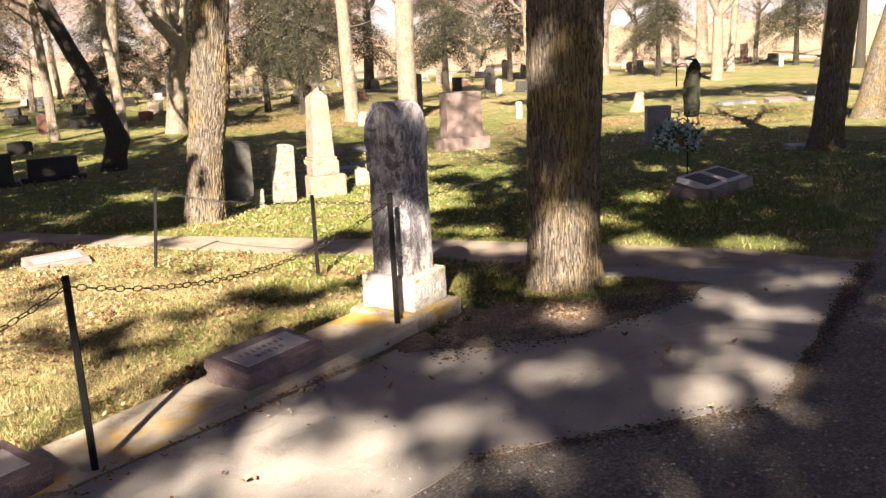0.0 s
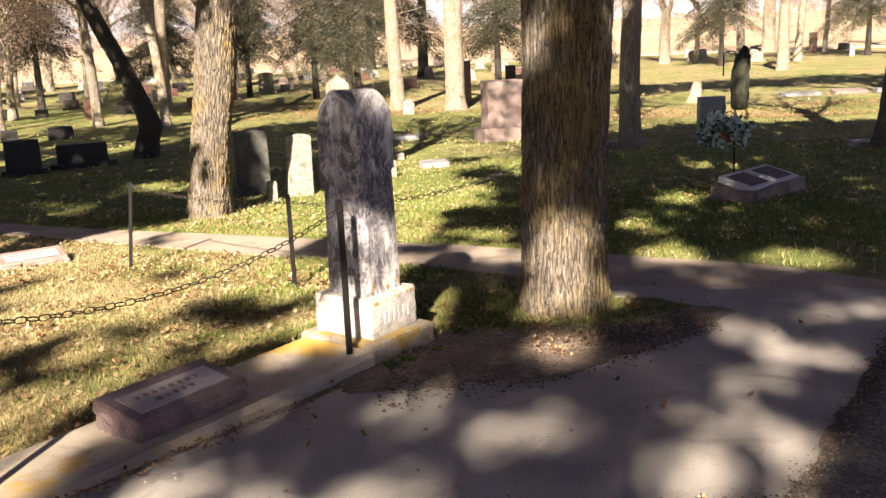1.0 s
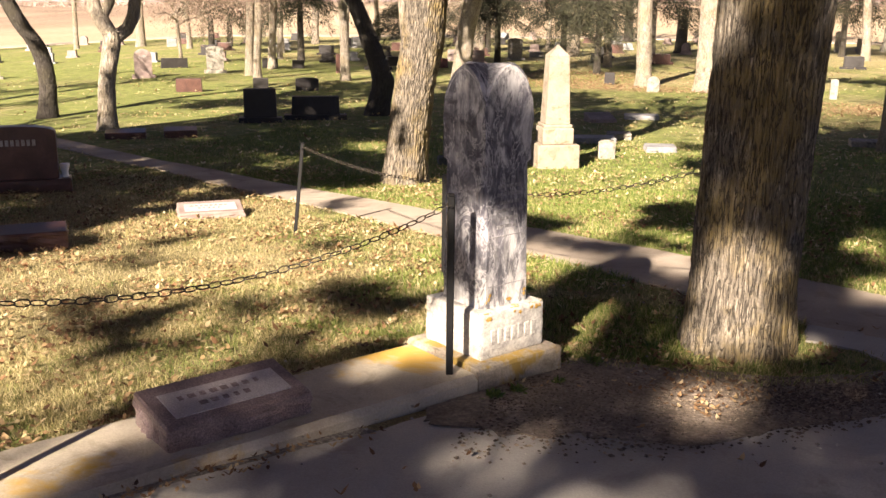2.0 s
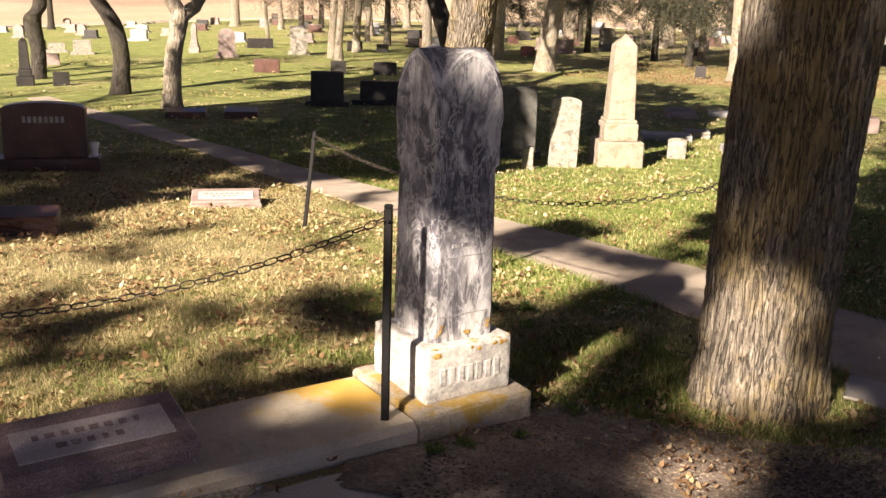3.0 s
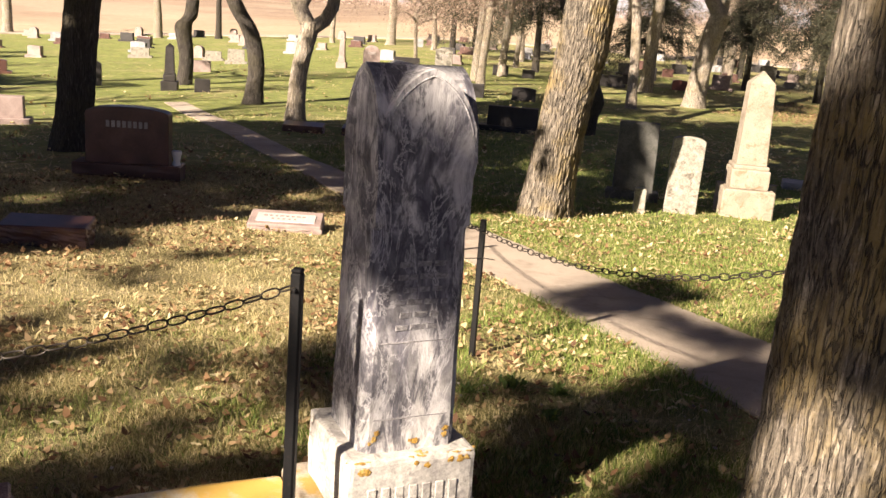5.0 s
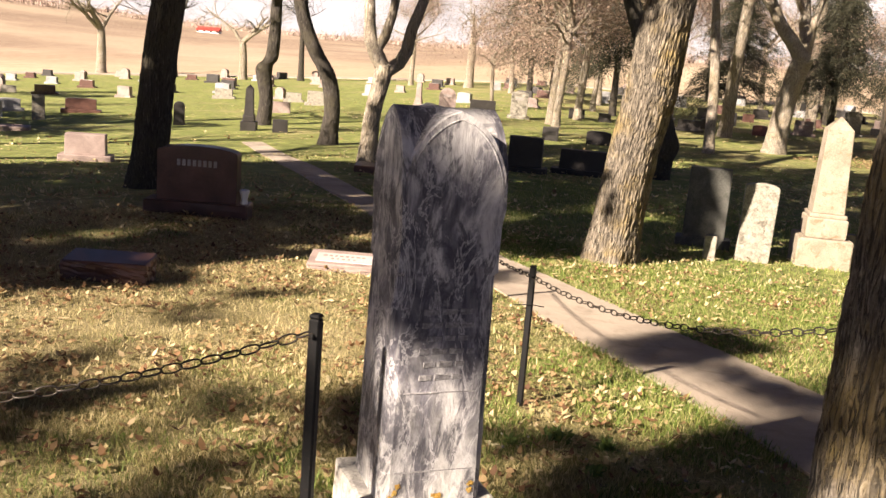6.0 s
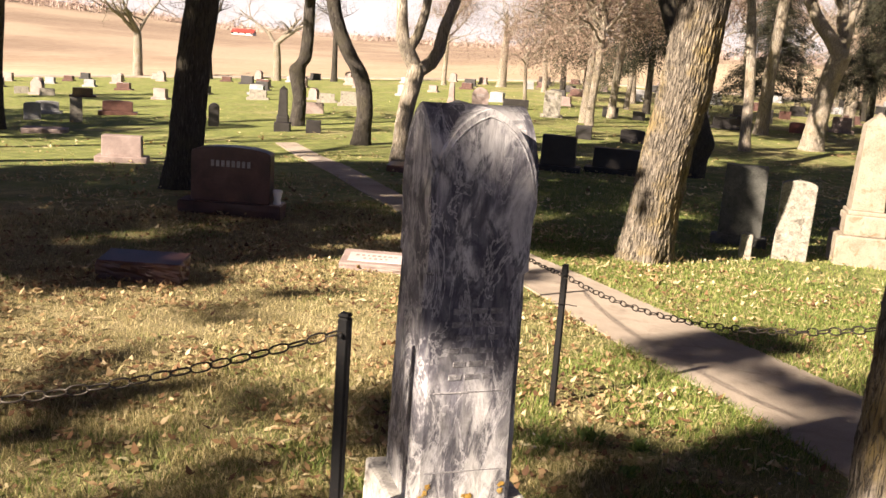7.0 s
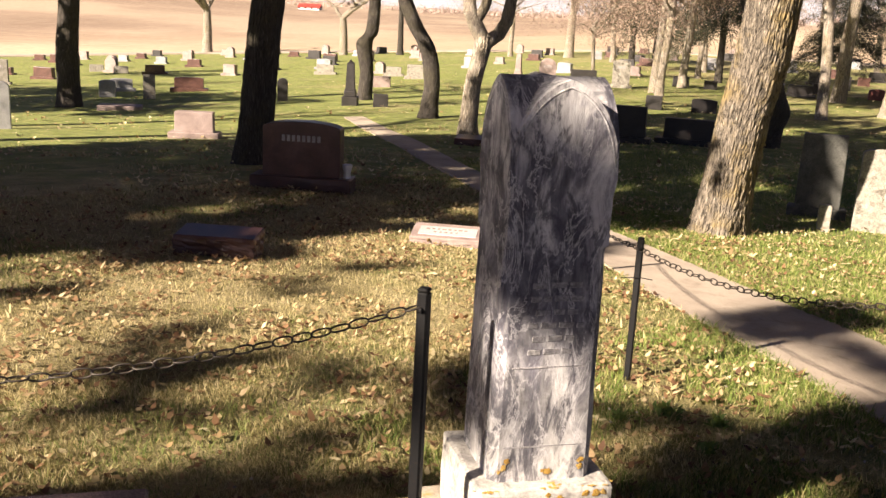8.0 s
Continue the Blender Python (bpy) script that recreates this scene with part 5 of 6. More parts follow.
# unseen trees added south of and beside the lot, whose crowns dapple the lawn
SHADE = "unseen broad oak added to shade the lawn"
shade = tree(-3.3, -13.0, [(0, 0, 0, 0.40), (0, 0, 0.6, 0.32), (0.1, 0, 2.5, 0.29), (0.1, 0.1, 4.4, 0.24), (0, 0.1, 6.4, 0.17)], BARK, SHADE, 71, 3.4, 20, 6, 0.0, 0.5, 6, None, deep=2, rise=(0.5, 1.5))
SHADE_TREES = [shade]
for x, y, turn, size in ((3.2, -11.0, 117, 0.95), (-7.0, -10.5, 155, 1.0), (8.0, -6.5, 86, 1.05), (-12.0, -4.5, 169, 0.95), (-9.6, 0.8, 151, 0.9),
                         (9.5, 2.0, 107, 1.0), (-15.5, 3.5, 95, 1.05), (12.5, 9.0, 84, 1.0), (-19.5, 5.5, 210, 0.95), (-26.5, 7.0, 289, 1.0), (-35.0, 10.0, 190, 1.05), (17.0, 17.0, 338, 1.0)):
    c = copy_thing(shade, pose(x, y, ground_z(x, y), 0, 0, turn))
    c.scale = (size, size, size)
    SHADE_TREES.append(c)

# hand-set sun gaps and shade for the added leaves to cast: east, north, half length, half width, turn
SUN_FRONT = [(-0.80, 3.58, 0.36, 0.22, 148), (-0.37, 3.36, 0.38, 0.26, 112), (-0.55, 3.15, 0.42, 0.16, 170), (-0.50, 4.10, 0.26, 0.08, 150), (-1.05, 3.25, 0.24, 0.10, 140), (0.03, 3.84, 0.19, 0.16, 129), (0.41, 3.48, 0.21, 0.10, 86), (0.47, 3.21, 0.12, 0.09, 86),
             (-0.01, 3.20, 0.14, 0.12, 128), (0.62, 4.57, 0.23, 0.20, 152), (1.49, 4.62, 0.27, 0.17, 69), (1.16, 4.15, 0.17, 0.14, 72), (1.50, 4.10, 0.15, 0.13, 27), (1.96, 5.53, 0.25, 0.19, 70),
             (2.51, 6.33, 0.22, 0.16, 3), (1.93, 7.38, 0.15, 0.08, 98), (1.79, 6.07, 0.17, 0.16, 92), (1.60, 5.15, 0.19, 0.10, 166), (0.75, 5.83, 0.26, 0.16, 91)]
SUN_KERB = [(-1.73, 3.83, 0.23, 0.13, 147), (-1.52, 4.13, 0.30, 0.18, 137), (-1.36, 4.52, 0.20, 0.08, 120), (-0.76, 4.17, 0.20, 0.05, 104), (-1.08, 4.60, 0.15, 0.05, 163),
            (-0.19, 5.48, 0.10, 0.04, 136), (0.11, 4.92, 0.17, 0.14, 136), (-0.25, 6.13, 0.26, 0.20, 85)]
SUN_OAK = [(0.90, 7.10, 0.72, 0.22, 85), (1.02, 9.95, 0.22, 0.05, 85), (-2.62, 8.05, 0.36, 0.30, 89), (-3.15, 14.2, 2.5, 0.20, 85), (-2.5, 39.5, 6.0, 3.5, 0), (-11.6, 21.0, 3.6, 0.25, 85)]
SUN_SPOTS = [(-0.03, 13.49, 1.41, 0.36, 93), (0.54, 20.40, 4.33, 0.84, 90), (2.63, 8.05, 0.36, 0.30, 89), (2.38, 11.99, 0.63, 0.28, 85), (1.76, 8.66, 0.27, 0.15, 86), (3.52, 15.65, 0.88, 0.43, 89),
             (0.18, 9.95, 0.38, 0.24, 129), (-6.33, 8.81, 0.26, 0.06, 90), (-8.14, 13.26, 0.46, 0.18, 113), (-4.94, 9.87, 0.25, 0.08, 88), (-5.91, 7.68, 0.12, 0.05, 109), (-5.38, 11.51, 0.30, 0.18, 125),
             (-6.23, 9.33, 0.14, 0.05, 168), (-6.21, 14.45, 0.91, 0.31, 139), (-5.72, 17.01, 1.21, 0.46, 128), (0.85, 14.58, 0.90, 0.17, 88)]
SHADE_LOT = [(-3.43, 7.38, 0.41, 0.20, 142), (-2.44, 6.12, 0.44, 0.23, 56), (-2.42, 6.66, 0.20, 0.18, 97), (-1.95, 5.60, 0.30, 0.18, 49), (-4.42, 6.91, 0.41, 0.27, 69), (-4.55, 7.55, 0.75, 0.5, 80),
             (-3.64, 8.24, 0.37, 0.18, 70), (-3.38, 6.24, 0.16, 0.11, 156), (-0.43, 7.10, 0.39, 0.24, 69), (-1.15, 9.75, 0.90, 0.42, 82), (-0.45, 9.25, 0.80, 0.32, 150), (-3.30, 10.56, 0.47, 0.21, 116), (-1.39, 5.96, 0.34, 0.20, 28),
             (-1.12, 5.55, 0.90, 0.34, 59), (-1.39, 6.98, 0.61, 0.35, 142), (-2.26, 5.83, 0.60, 0.26, 119), (-2.75, 6.10, 0.58, 0.18, 118), (-1.93, 6.55, 0.33, 0.18, 142), (-0.05, 8.05, 0.75, 0.40, 84), (1.10, 8.75, 0.75, 0.50, 84), (-0.58, 7.46, 0.66, 0.30, 36), (-0.27, 6.87, 0.42, 0.30, 85)]
MID_SHADE = [(-13.0, 4), (-5.0, 5.0), (-4.7, 8), (-4.6, 9.2), (-4.4, 11), (-3.6, 12), (-2.8, 12.8), (-3.4, 14), (-2.9, 16), (-2.1, 19), (-2.5, 26), (-4.5, 31), (-7, 33), (-9.4, 25), (-11.6, 22.5), (-12.2, 17.2), (-12.8, 14.9), (-13.6, 12.2)]
EAST_SHADE = [(-0.2, 9.6), (0.9, 9.2), (3.1, 7.2), (6.0, 5.0), (11, 9), (12.5, 20), (9.1, 24.3), (4.7, 26), (1.5, 23), (-0.3, 16.5)]


def inside(x, y, ring):
    hit = False
    for (ax, ay), (bx, by) in zip(ring, ring[1:] + ring[:1]):
        if (ay > y) != (by > y) and x < ax + (y - ay) / (by - ay) * (bx - ax):
            hit = not hit
    return hit


def within(x, y, spots, grow):
    for cx, cy, a, b, turn in spots:
        c, q = math.cos(radians(turn)), math.sin(radians(turn))
        u, v = (x - cx) * c + (y - cy) * q, (y - cy) * c - (x - cx) * q
        if (u / max(0.07, a + grow)) ** 2 + (v / max(0.07, b + grow)) ** 2 < 1.0:
            return True
    return False


def in_shade(x, y):
    """Whether leaves hang between the sun and this place on the ground."""
    w = noise.noise_vector(Vector((x * 2.2, y * 2.2, 4.0))) * 0.09
    x, y = x + w.x, y + w.y
    loose = noise.noise(Vector((x * 0.9, y * 0.9, 7.0))) + 0.6 * noise.noise(Vector((x * 2.6, y * 2.6, 3.0)))
    if within(x, y, SUN_FRONT, 0.07) or within(x, y, SUN_KERB + SUN_OAK + SUN_SPOTS, 0.075):
        return False
    if within(x, y, SHADE_LOT, -0.11):
        return True
    du, dv = (x + 0.18) * 0.515 + (y - 5.56) * 0.857, (x + 0.18) * -0.857 + (y - 5.56) * 0.515
    if y < 1.0:
        return loose > -0.50 + 0.13 * (1.0 - y)
    if inside(x, y, MID_SHADE) or inside(x, y, EAST_SHADE):
        return loose > -0.58
    if (dv < 0.50 and du < 0.62) or (x > 0.15 and y < 8.4 - 0.25 * x) or (x > 3.0 and y < 9):
        return loose > -0.50
    if y > 24 or x < -13 or x > 9:
        return noise.noise(Vector((x * 0.05, y * 0.16, 1.0))) + 0.4 * noise.noise(Vector((x * 0.2, y * 0.5, 2.0))) > 0.25
    return loose > 0.72


def shading_leaves():
    """Unseen leaf clumps on short twigs, hung along sun rays to cast the set shade, each in the nearest added tree's
    crown.
    """
    g = random.Random(90)
    ce, se = math.cos(radians(SUN_ELEV)), math.sin(radians(SUN_ELEV))
    way = Vector((SUN_FROM[0] * ce, SUN_FROM[1] * ce, se))
    hearts = [t.matrix_basis.translation + Vector((0, 0, 8.2 * t.scale[0])) for t in SHADE_TREES]
    leaves, twigs = [([], []) for _ in hearts], [([], []) for _ in hearts]
    for x0, y0, x1, y1, step, count, size in ((-8, 1.0, 6, 12, 0.14, 16, 0.075), (-14, 12, 10, 26, 0.40, 34, 0.15), (-14, 1.0, -8, 12, 0.40, 34, 0.15), (-11, -8, 9, 1.0, 0.40, 34, 0.15), (6, 4, 12, 12, 0.40, 34, 0.15),
                                              (-44, 10, -14, 40, 0.85, 46, 0.21), (-14, 26, 24, 48, 0.85, 46, 0.21), (10, 12, 24, 26, 0.85, 46, 0.21)):
        for i in range(int((x1 - x0) / step)):
            for j in range(int((y1 - y0) / step)):
                x, y = x0 + step * (i + g.random()), y0 + step * (j + g.random())
                if not in_shade(x, y):
                    continue
                foot = Vector((x, y, ground_z(x, y)))
                best = min(((foot + way * d, k, h) for d in (g.uniform(11.5, 21) for _ in range(4)) for k, h in enumerate(hearts)), key=lambda q: (q[0] - q[2]).length)
                p, k, h = best
                leaf_cards([p], g, size, count, step * 0.42, *leaves[k], 0.0)
                inward = (h - p).normalized()
                tube([p - inward * 0.06, p + inward * 0.16, p + inward * 0.36], [0.002, 0.003, 0.005], 3, *twigs[k])
    for t, (lv, lf), (tv, tf) in zip(SHADE_TREES, leaves, twigs):
        if not lv:
            continue
        for name, shape, mat, label in (("foliage", (lv, lf), BROWN_LEAF, "withered clinging leaves"), ("twigwood", (tv, tf), BARK, "thin twigs of the added shading crowns")):
            part(name, shape, mat, t, label).matrix_parent_inverse = t.matrix_basis.inverted()


shading_leaves()


# ---- the field's edge ----
def farm(x, y, turn):
    e = stand("farm_building", x, y, ground_z(x, y) - 0.3, turn, "long white farm building with a red roof", "building")
    part("wall", block(10, 6, 1.6, 0.05), WHITE_PAINT, e)
    part("roof", slab([(-3.4, 0), (3.4, 0), (0, 1.7)], 10.6, 0.05, 1.55), RED_PAINT, e, "red metal roof").matrix_basis = pose(0, 0, 0, 0, 0, 90)
    for k in range(4):
        b = block(1.0, 0.1, 0.7, 0.01, z0=0.9)
        bmesh.ops.translate(b, verts=b.verts[:], vec=(-4.5 + 3 * k, -3.03, 0))
        part("window", b, BLACK_GRANITE, e)
    return e


farm(-186, 143, 38).scale = (0.5, 0.5, 0.5)


def farm_track():
    """The pale track along the foot of the field."""
    inner, outer = [], []
    for k in range(25):
        a = radians(-95 + 5 * k)
        inner.append((1 + 80.6 * math.sin(a), 4 + 80.6 * math.cos(a)))
        outer.append((1 + 83.4 * math.sin(a), 4 + 83.4 * math.cos(a)))
    sheet("farm_track", inner, outer, 120, 2, 0.10, PATH_STONE, "pale farm track along the field's foot", "track", 0.3, 4, 0.3)


farm_track()


def sky_glow_ring():
    """A self-lit ring added as the bright white sky haze low over the horizon."""
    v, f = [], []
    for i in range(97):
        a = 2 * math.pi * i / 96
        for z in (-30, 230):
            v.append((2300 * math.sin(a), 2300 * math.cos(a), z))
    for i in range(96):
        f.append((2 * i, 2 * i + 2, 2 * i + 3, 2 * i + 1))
    tagged(part("backdrop", (v, f), SKY_GLOW), "self-lit ring painted as white haze over the horizon", "sky", kind="structure")


sky_glow_ring()


def far_hedge():
    """A bare hedgerow along the top of the field, distance haze put into its pale colour."""
    g = random.Random(9)
    v, f = [], []
    for k in range(420):
        a = radians(-82 + 130 * k / 420 + g.uniform(-0.2, 0.2))
        d = 262 + g.uniform(-10, 10)
        x, y = 1 + d * math.sin(a), 4 + d * math.cos(a)
        z = ground_z(x, y) - 0.3
        hgt = g.uniform(1.2, 5.5) * (0.5 + 0.5 * abs(noise.noise(Vector((a * 9, 3, 1)))) * 2)
        for _ in range(9):
            lean = Vector((g.gauss(0, 0.8), g.gauss(0, 0.8), hgt * g.uniform(0.6, 1.0)))
            p = Vector((x + g.gauss(0, 1.2), y + g.gauss(0, 1.2), z))
            tube([p, p + lean * 0.5, p + lean], [0.16, 0.12, 0.03], 3, v, f)
            leaf_cards([p + lean * 0.6, p + lean * 0.85], g, 0.28, 3, 0.55, v, f)
    tagged(part("far_hedgerow", (v, f), HAZED_TWIG), "bare brown hedgerow on the field crest, paled for haze", "hedge", kind="stuff")


far_hedge()


# ---- hook, planter and banner in the lawn ----
def hook_stand(x, y):
    z = ground_z(x, y)
    e = stand("shepherd_hook", x, y, z, 0, "black iron shepherd hook standing in the lawn", "garden hook")
    v, f = [], []
    tube([Vector((0, 0, -0.1)), Vector((0, 0, 0.9)), Vector((0, 0, 1.62))], [0.011, 0.011, 0.010], 8, v, f)
    part("pole", (v, f), IRON, e, smooth=True)
    v, f = [], []
    tube([Vector((0.0, 0, 1.60)), Vector((-0.02, 0, 1.66)), Vector((-0.10, 0, 1.67)), Vector((-0.155, 0, 1.63)), Vector((-0.155, 0, 1.36))], [0.010] * 5, 8, v, f)
    part("arm", (v, f), IRON, e, smooth=True)
    v, f = [], []
    tube([Vector((0.0, 0, 0.86)), Vector((-0.06, -0.02, 0.92)), Vector((-0.14, -0.04, 0.90))], [0.008] * 3, 6, v, f)
    part("bracket", (v, f), IRON, e, smooth=True)
    # a dark furled banner hung from the top
    b = stand("garden_banner", x + 0.05, y - 0.02, z + 0.93, 0, "dark green furled banner hung on the hook", "banner")
    verts, faces = [], []
    trunk_shape([(0.0, 0, 0, 0.02), (0.0, 0, 0.03, 0.10), (0.0, 0, 0.25, 0.115), (0.01, 0, 0.5, 0.11), (0.03, 0, 0.68, 0.085), (0.04, 0, 0.76, 0.05), (0.04, 0, 0.8, 0.01)], 26, 6, 0, 0.02, 6, verts, faces)
    part("cloth", (verts, faces), BANNER, b)
    v, f = [], []
    tube([Vector((0.08, 0, 0.02)), Vector((0.10, 0, -0.06)), Vector((0.09, 0, -0.13))], [0.02, 0.025, 0.008], 8, v, f)
    part("tassel", (v, f), GOLD, b, "yellow tassel")
    # the hanging planter
    p = stand("hanging_planter", x - 0.17, y - 0.06, z + 0.50, 0, "fibre-lined hanging planter with teal and white flowers", "planter")
    bm = bmesh.new()
    rings = [(0.02, 0.0), (0.10, 0.015), (0.145, 0.08), (0.165, 0.17), (0.17, 0.20), (0.15, 0.20), (0.13, 0.16)]
    prev = None
    for r, zz in rings:
        cur = [bm.verts.new((r * math.cos(2 * math.pi * j / 20), r * math.sin(2 * math.pi * j / 20), zz)) for j in range(20)]
        if prev:
            for j in range(20):
                bm.faces.new((prev[j], prev[(j + 1) % 20], cur[(j + 1) % 20], cur[j]))
        else:
            bm.faces.new(cur[::-1])
        prev = cur
    bm.faces.new(prev)
    part("bowl", bm, TERRACOTTA, p, "orange-brown fibre bowl")
    g = random.Random(4)
    spots = [Vector((g.gauss(0, 0.13), g.gauss(0, 0.12), 0.22 + abs(g.gauss(0, 0.07)))) for _ in range(90)] + [Vector((math.cos(a) * 0.26, math.sin(a) * 0.2, 0.12 + g.gauss(0, 0.06))) for a in [g.uniform(0, 6.28) for _ in range(70)]]
    v, f = [], []
    leaf_cards(spots, g, 0.045, 3, 0.03, v, f)
    part("foliage", (v, f), TEAL_LEAF, p, "dark teal artificial leaves")
    v, f = [], []
    leaf_cards(spots[::3], g, 0.045, 12, 0.035, v, f)
    part("bouquet", (v, f), PALE_FLOWER, p, "pale white and mint flowers")


BANNER = stone("dark_green_cloth", (0.008, 0.012, 0.008), (0.016, 0.02, 0.012), (0.045, 0.042, 0.02), 0.9, 120, 8)
GOLD = stone("yellow_cord", (0.35, 0.25, 0.06), (0.42, 0.30, 0.08), (0.5, 0.38, 0.12), 0.8, 120)
TERRACOTTA = stone("coco_fibre", (0.22, 0.10, 0.05), (0.32, 0.15, 0.08), (0.40, 0.20, 0.11), 0.95, 140)
TEAL_LEAF = leafy("teal_leaves", [(0.0, (0.015, 0.05, 0.035)), (0.6, (0.05, 0.13, 0.10)), (1.0, (0.2, 0.33, 0.28))], 0.5, 0.1)
PALE_FLOWER = leafy("pale_petals", [(0.0, (0.45, 0.60, 0.55)), (1.0, (0.75, 0.78, 0.74))], 0.6, 0.2)
hook_stand(3.32, 13.35)
tree_stump_stone(6.4, 33.8)


def weed(x, y, z, size, seed):
    e = stand("weed", x, y, z, seed * 40, "small green weed tuft among the leaf litter", "weed", "weeds by the kerb")
    g = random.Random(seed)
    v, f = [], []
    for k in range(46):
        a, lean = g.uniform(0, 6.283), g.uniform(0.2, 1.25)
        d = Vector((math.cos(a) * math.sin(lean), math.sin(a) * math.sin(lean), math.cos(lean))) * size * g.uniform(0.5, 1.2)
        w = d.cross(Vector((g.gauss(0, 1), g.gauss(0, 1), 1))).normalized() * size * 0.16
        p = Vector((g.gauss(0, size * 0.35), g.gauss(0, size * 0.35), 0))
        n0 = len(v)
        v.extend((p, p + d * 0.55 + w, p + d - Vector((0, 0, size * 0.15)), p + d * 0.55 - w))
        f.append((n0, n0 + 1, n0 + 2, n0 + 3))
    part("leaves", (v, f), WEED, e)


WEED = leafy("green_weed", [(0.0, (0.06, 0.10, 0.02)), (0.7, (0.13, 0.19, 0.04)), (1.0, (0.24, 0.27, 0.08))], 0.6, 0.3)
for k, (wx, wy, s) in enumerate(((-0.10, 5.50, 0.045), (-0.02, 5.62, 0.04), (0.12, 5.80, 0.035), (0.22, 6.15, 0.05), (-0.70, 7.42, 0.07), (-0.50, 7.5, 0.06), (-0.38, 7.2, 0.05), (-0.80, 7.2, 0.05), (0.45, 6.5, 0.05))):
    weed(wx, wy, ground_z(wx, wy) + 0.02, s, k + 1)


# ---- grass, fallen leaves, pebbles ----
def near_edge(x):
    pts = [(-13.6, 16.5), (-11.0, 14.92), (-8.34, 13.28), (-6.92, 12.45), (-5.15, 11.32), (-3.15, 10.12), (-1.85, 9.28), (-0.4, 8.46), (1.36, 7.25), (2.5, 6.9)]
    return np.interp(x, [p[0] for p in pts], [p[1] for p in pts])


def far_edge(x):
    pts = [(-13.4, 16.98), (-10.75, 15.45), (-8.1, 13.78), (-6.65, 12.98), (-4.8, 11.86), (-2.75, 10.78), (-1.35, 10.02), (0.1, 9.28), (2.45, 7.75), (3.2, 6.95)]
    return np.interp(x, [p[0] for p in pts], [p[1] for p in pts])


def on_lawn(x, y, slack=0.0):
    """True where turf grows: within the lot, or beyond the path and left of the road."""
    du, dv = (x + 0.18) * 0.515 + (y - 5.56) * 0.857, (x + 0.18) * -0.857 + (y - 5.56) * 0.515
    lot_side = ((dv > 0.56 - slack) & (du < 0.53)) | ((du >= 0.53 - slack) & (y > np.interp(x, [-0.5, 0.1, 0.57, 0.75, 1.36], [5.85, 6.12, 6.20, 6.15, 6.45]) - slack))
    lot_side &= (y < near_edge(x) - 0.02 + slack) & (x < 1.2)
    beyond = (y > far_edge(x) + 0.02 - slack) & (x < 3.1 + (y - 6.95) * 0.6)
    away = (x - 0.86) ** 2 + (y - 6.74) ** 2
    ring = (x > 0.6) & (x < 1.82) & (y > np.interp(x, [0.6, 1.0, 1.8], [6.15, 6.08, 6.46])) & (y < np.interp(x, [1.15, 1.5, 1.8], [6.96, 6.86, 6.62]))
    return (lot_side | beyond | ring) & (away > 0.30 ** 2)


def heights(x, y):
    return np.array([ground_z(a, b) for a, b in zip(x, y)])


def blades(name, rng, box, count, length, width, material, label, clump, keep):
    """Single grass blades, each a bent sliver; keep picks them by a clumping noise."""
    x0, y0, x1, y1 = box
    x, y = rng.uniform(x0, x1, count), rng.uniform(y0, y1, count)
    ok = on_lawn(x, y, 0.05)
    x, y = x[ok], y[ok]
    c = np.array([noise.noise(Vector((a * clump, b * clump, 2.0))) + 0.5 * noise.noise(Vector((a * clump * 3, b * clump * 3, 5.0))) for a, b in zip(x, y)])
    side = y + 0.61 * x - 8.2
    ok = keep(c, side)
    x, y = x[ok], y[ok]
    n = len(x)
    z = heights(x, y) - 0.004
    a = rng.uniform(0, 2 * np.pi, n)
    L, W = length * rng.uniform(0.5, 1.35, n), width * rng.uniform(0.7, 1.3, n)
    lean = rng.uniform(0.2, 1.3, n)
    b = rng.uniform(0, 2 * np.pi, n)
    px, py = np.cos(a) * W / 2, np.sin(a) * W / 2
    tx, ty, tz = np.cos(b) * np.sin(lean) * L, np.sin(b) * np.sin(lean) * L, np.cos(lean) * L
    v = np.empty((n, 5, 3))
    v[:, 0] = np.stack([x - px, y - py, z], 1)
    v[:, 1] = np.stack([x + px, y + py, z], 1)
    v[:, 2] = np.stack([x + px * 0.8 + tx * 0.4, y + py * 0.8 + ty * 0.4, z + tz * 0.6], 1)
    v[:, 3] = np.stack([x - px * 0.8 + tx * 0.4, y - py * 0.8 + ty * 0.4, z + tz * 0.6], 1)
    v[:, 4] = np.stack([x + tx, y + ty, z + tz], 1)
    k = np.arange(n)[:, None] * 5
    faces = (k + np.array([0, 1, 2, 3])).tolist() + (k + np.array([3, 2, 4])).tolist()
    return tagged(part(name, (v.reshape(-1, 3).tolist(), faces), material), label, "grass", kind="stuff")


rng = np.random.default_rng(11)
dry = lambda c, s: c + np.clip(-s * 0.25, -0.6, 0.30) > -0.05
lush = lambda c, s: c + np.clip(-s * 0.25, -0.6, 0.30) <= 0.0
blades("dry_grass", rng, (-7.5, 3.4, 1.9, 12.6), 240000, 0.034, 0.0040, DRY_GRASS, "dry straw-coloured lawn grass within the lot", 0.9, dry)
blades("lawn_grass", rng, (-7.5, 3.4, 1.9, 12.6), 200000, 0.042, 0.0042, GRASS, "mixed green and dry lawn grass", 0.9, lush)
blades("green_grass", rng, (-9, 7.5, 8, 20), 110000, 0.050, 0.008, GREEN_GRASS, "green lawn grass beyond the footpath", 0.7, lambda c, s: s > 0.3)
blades("straw_grass", rng, (-14, 5, 9, 26), 60000, 0.055, 0.012, DRY_GRASS, "thin dry grass among the green", 0.5, lambda c, s: c > 0.05)

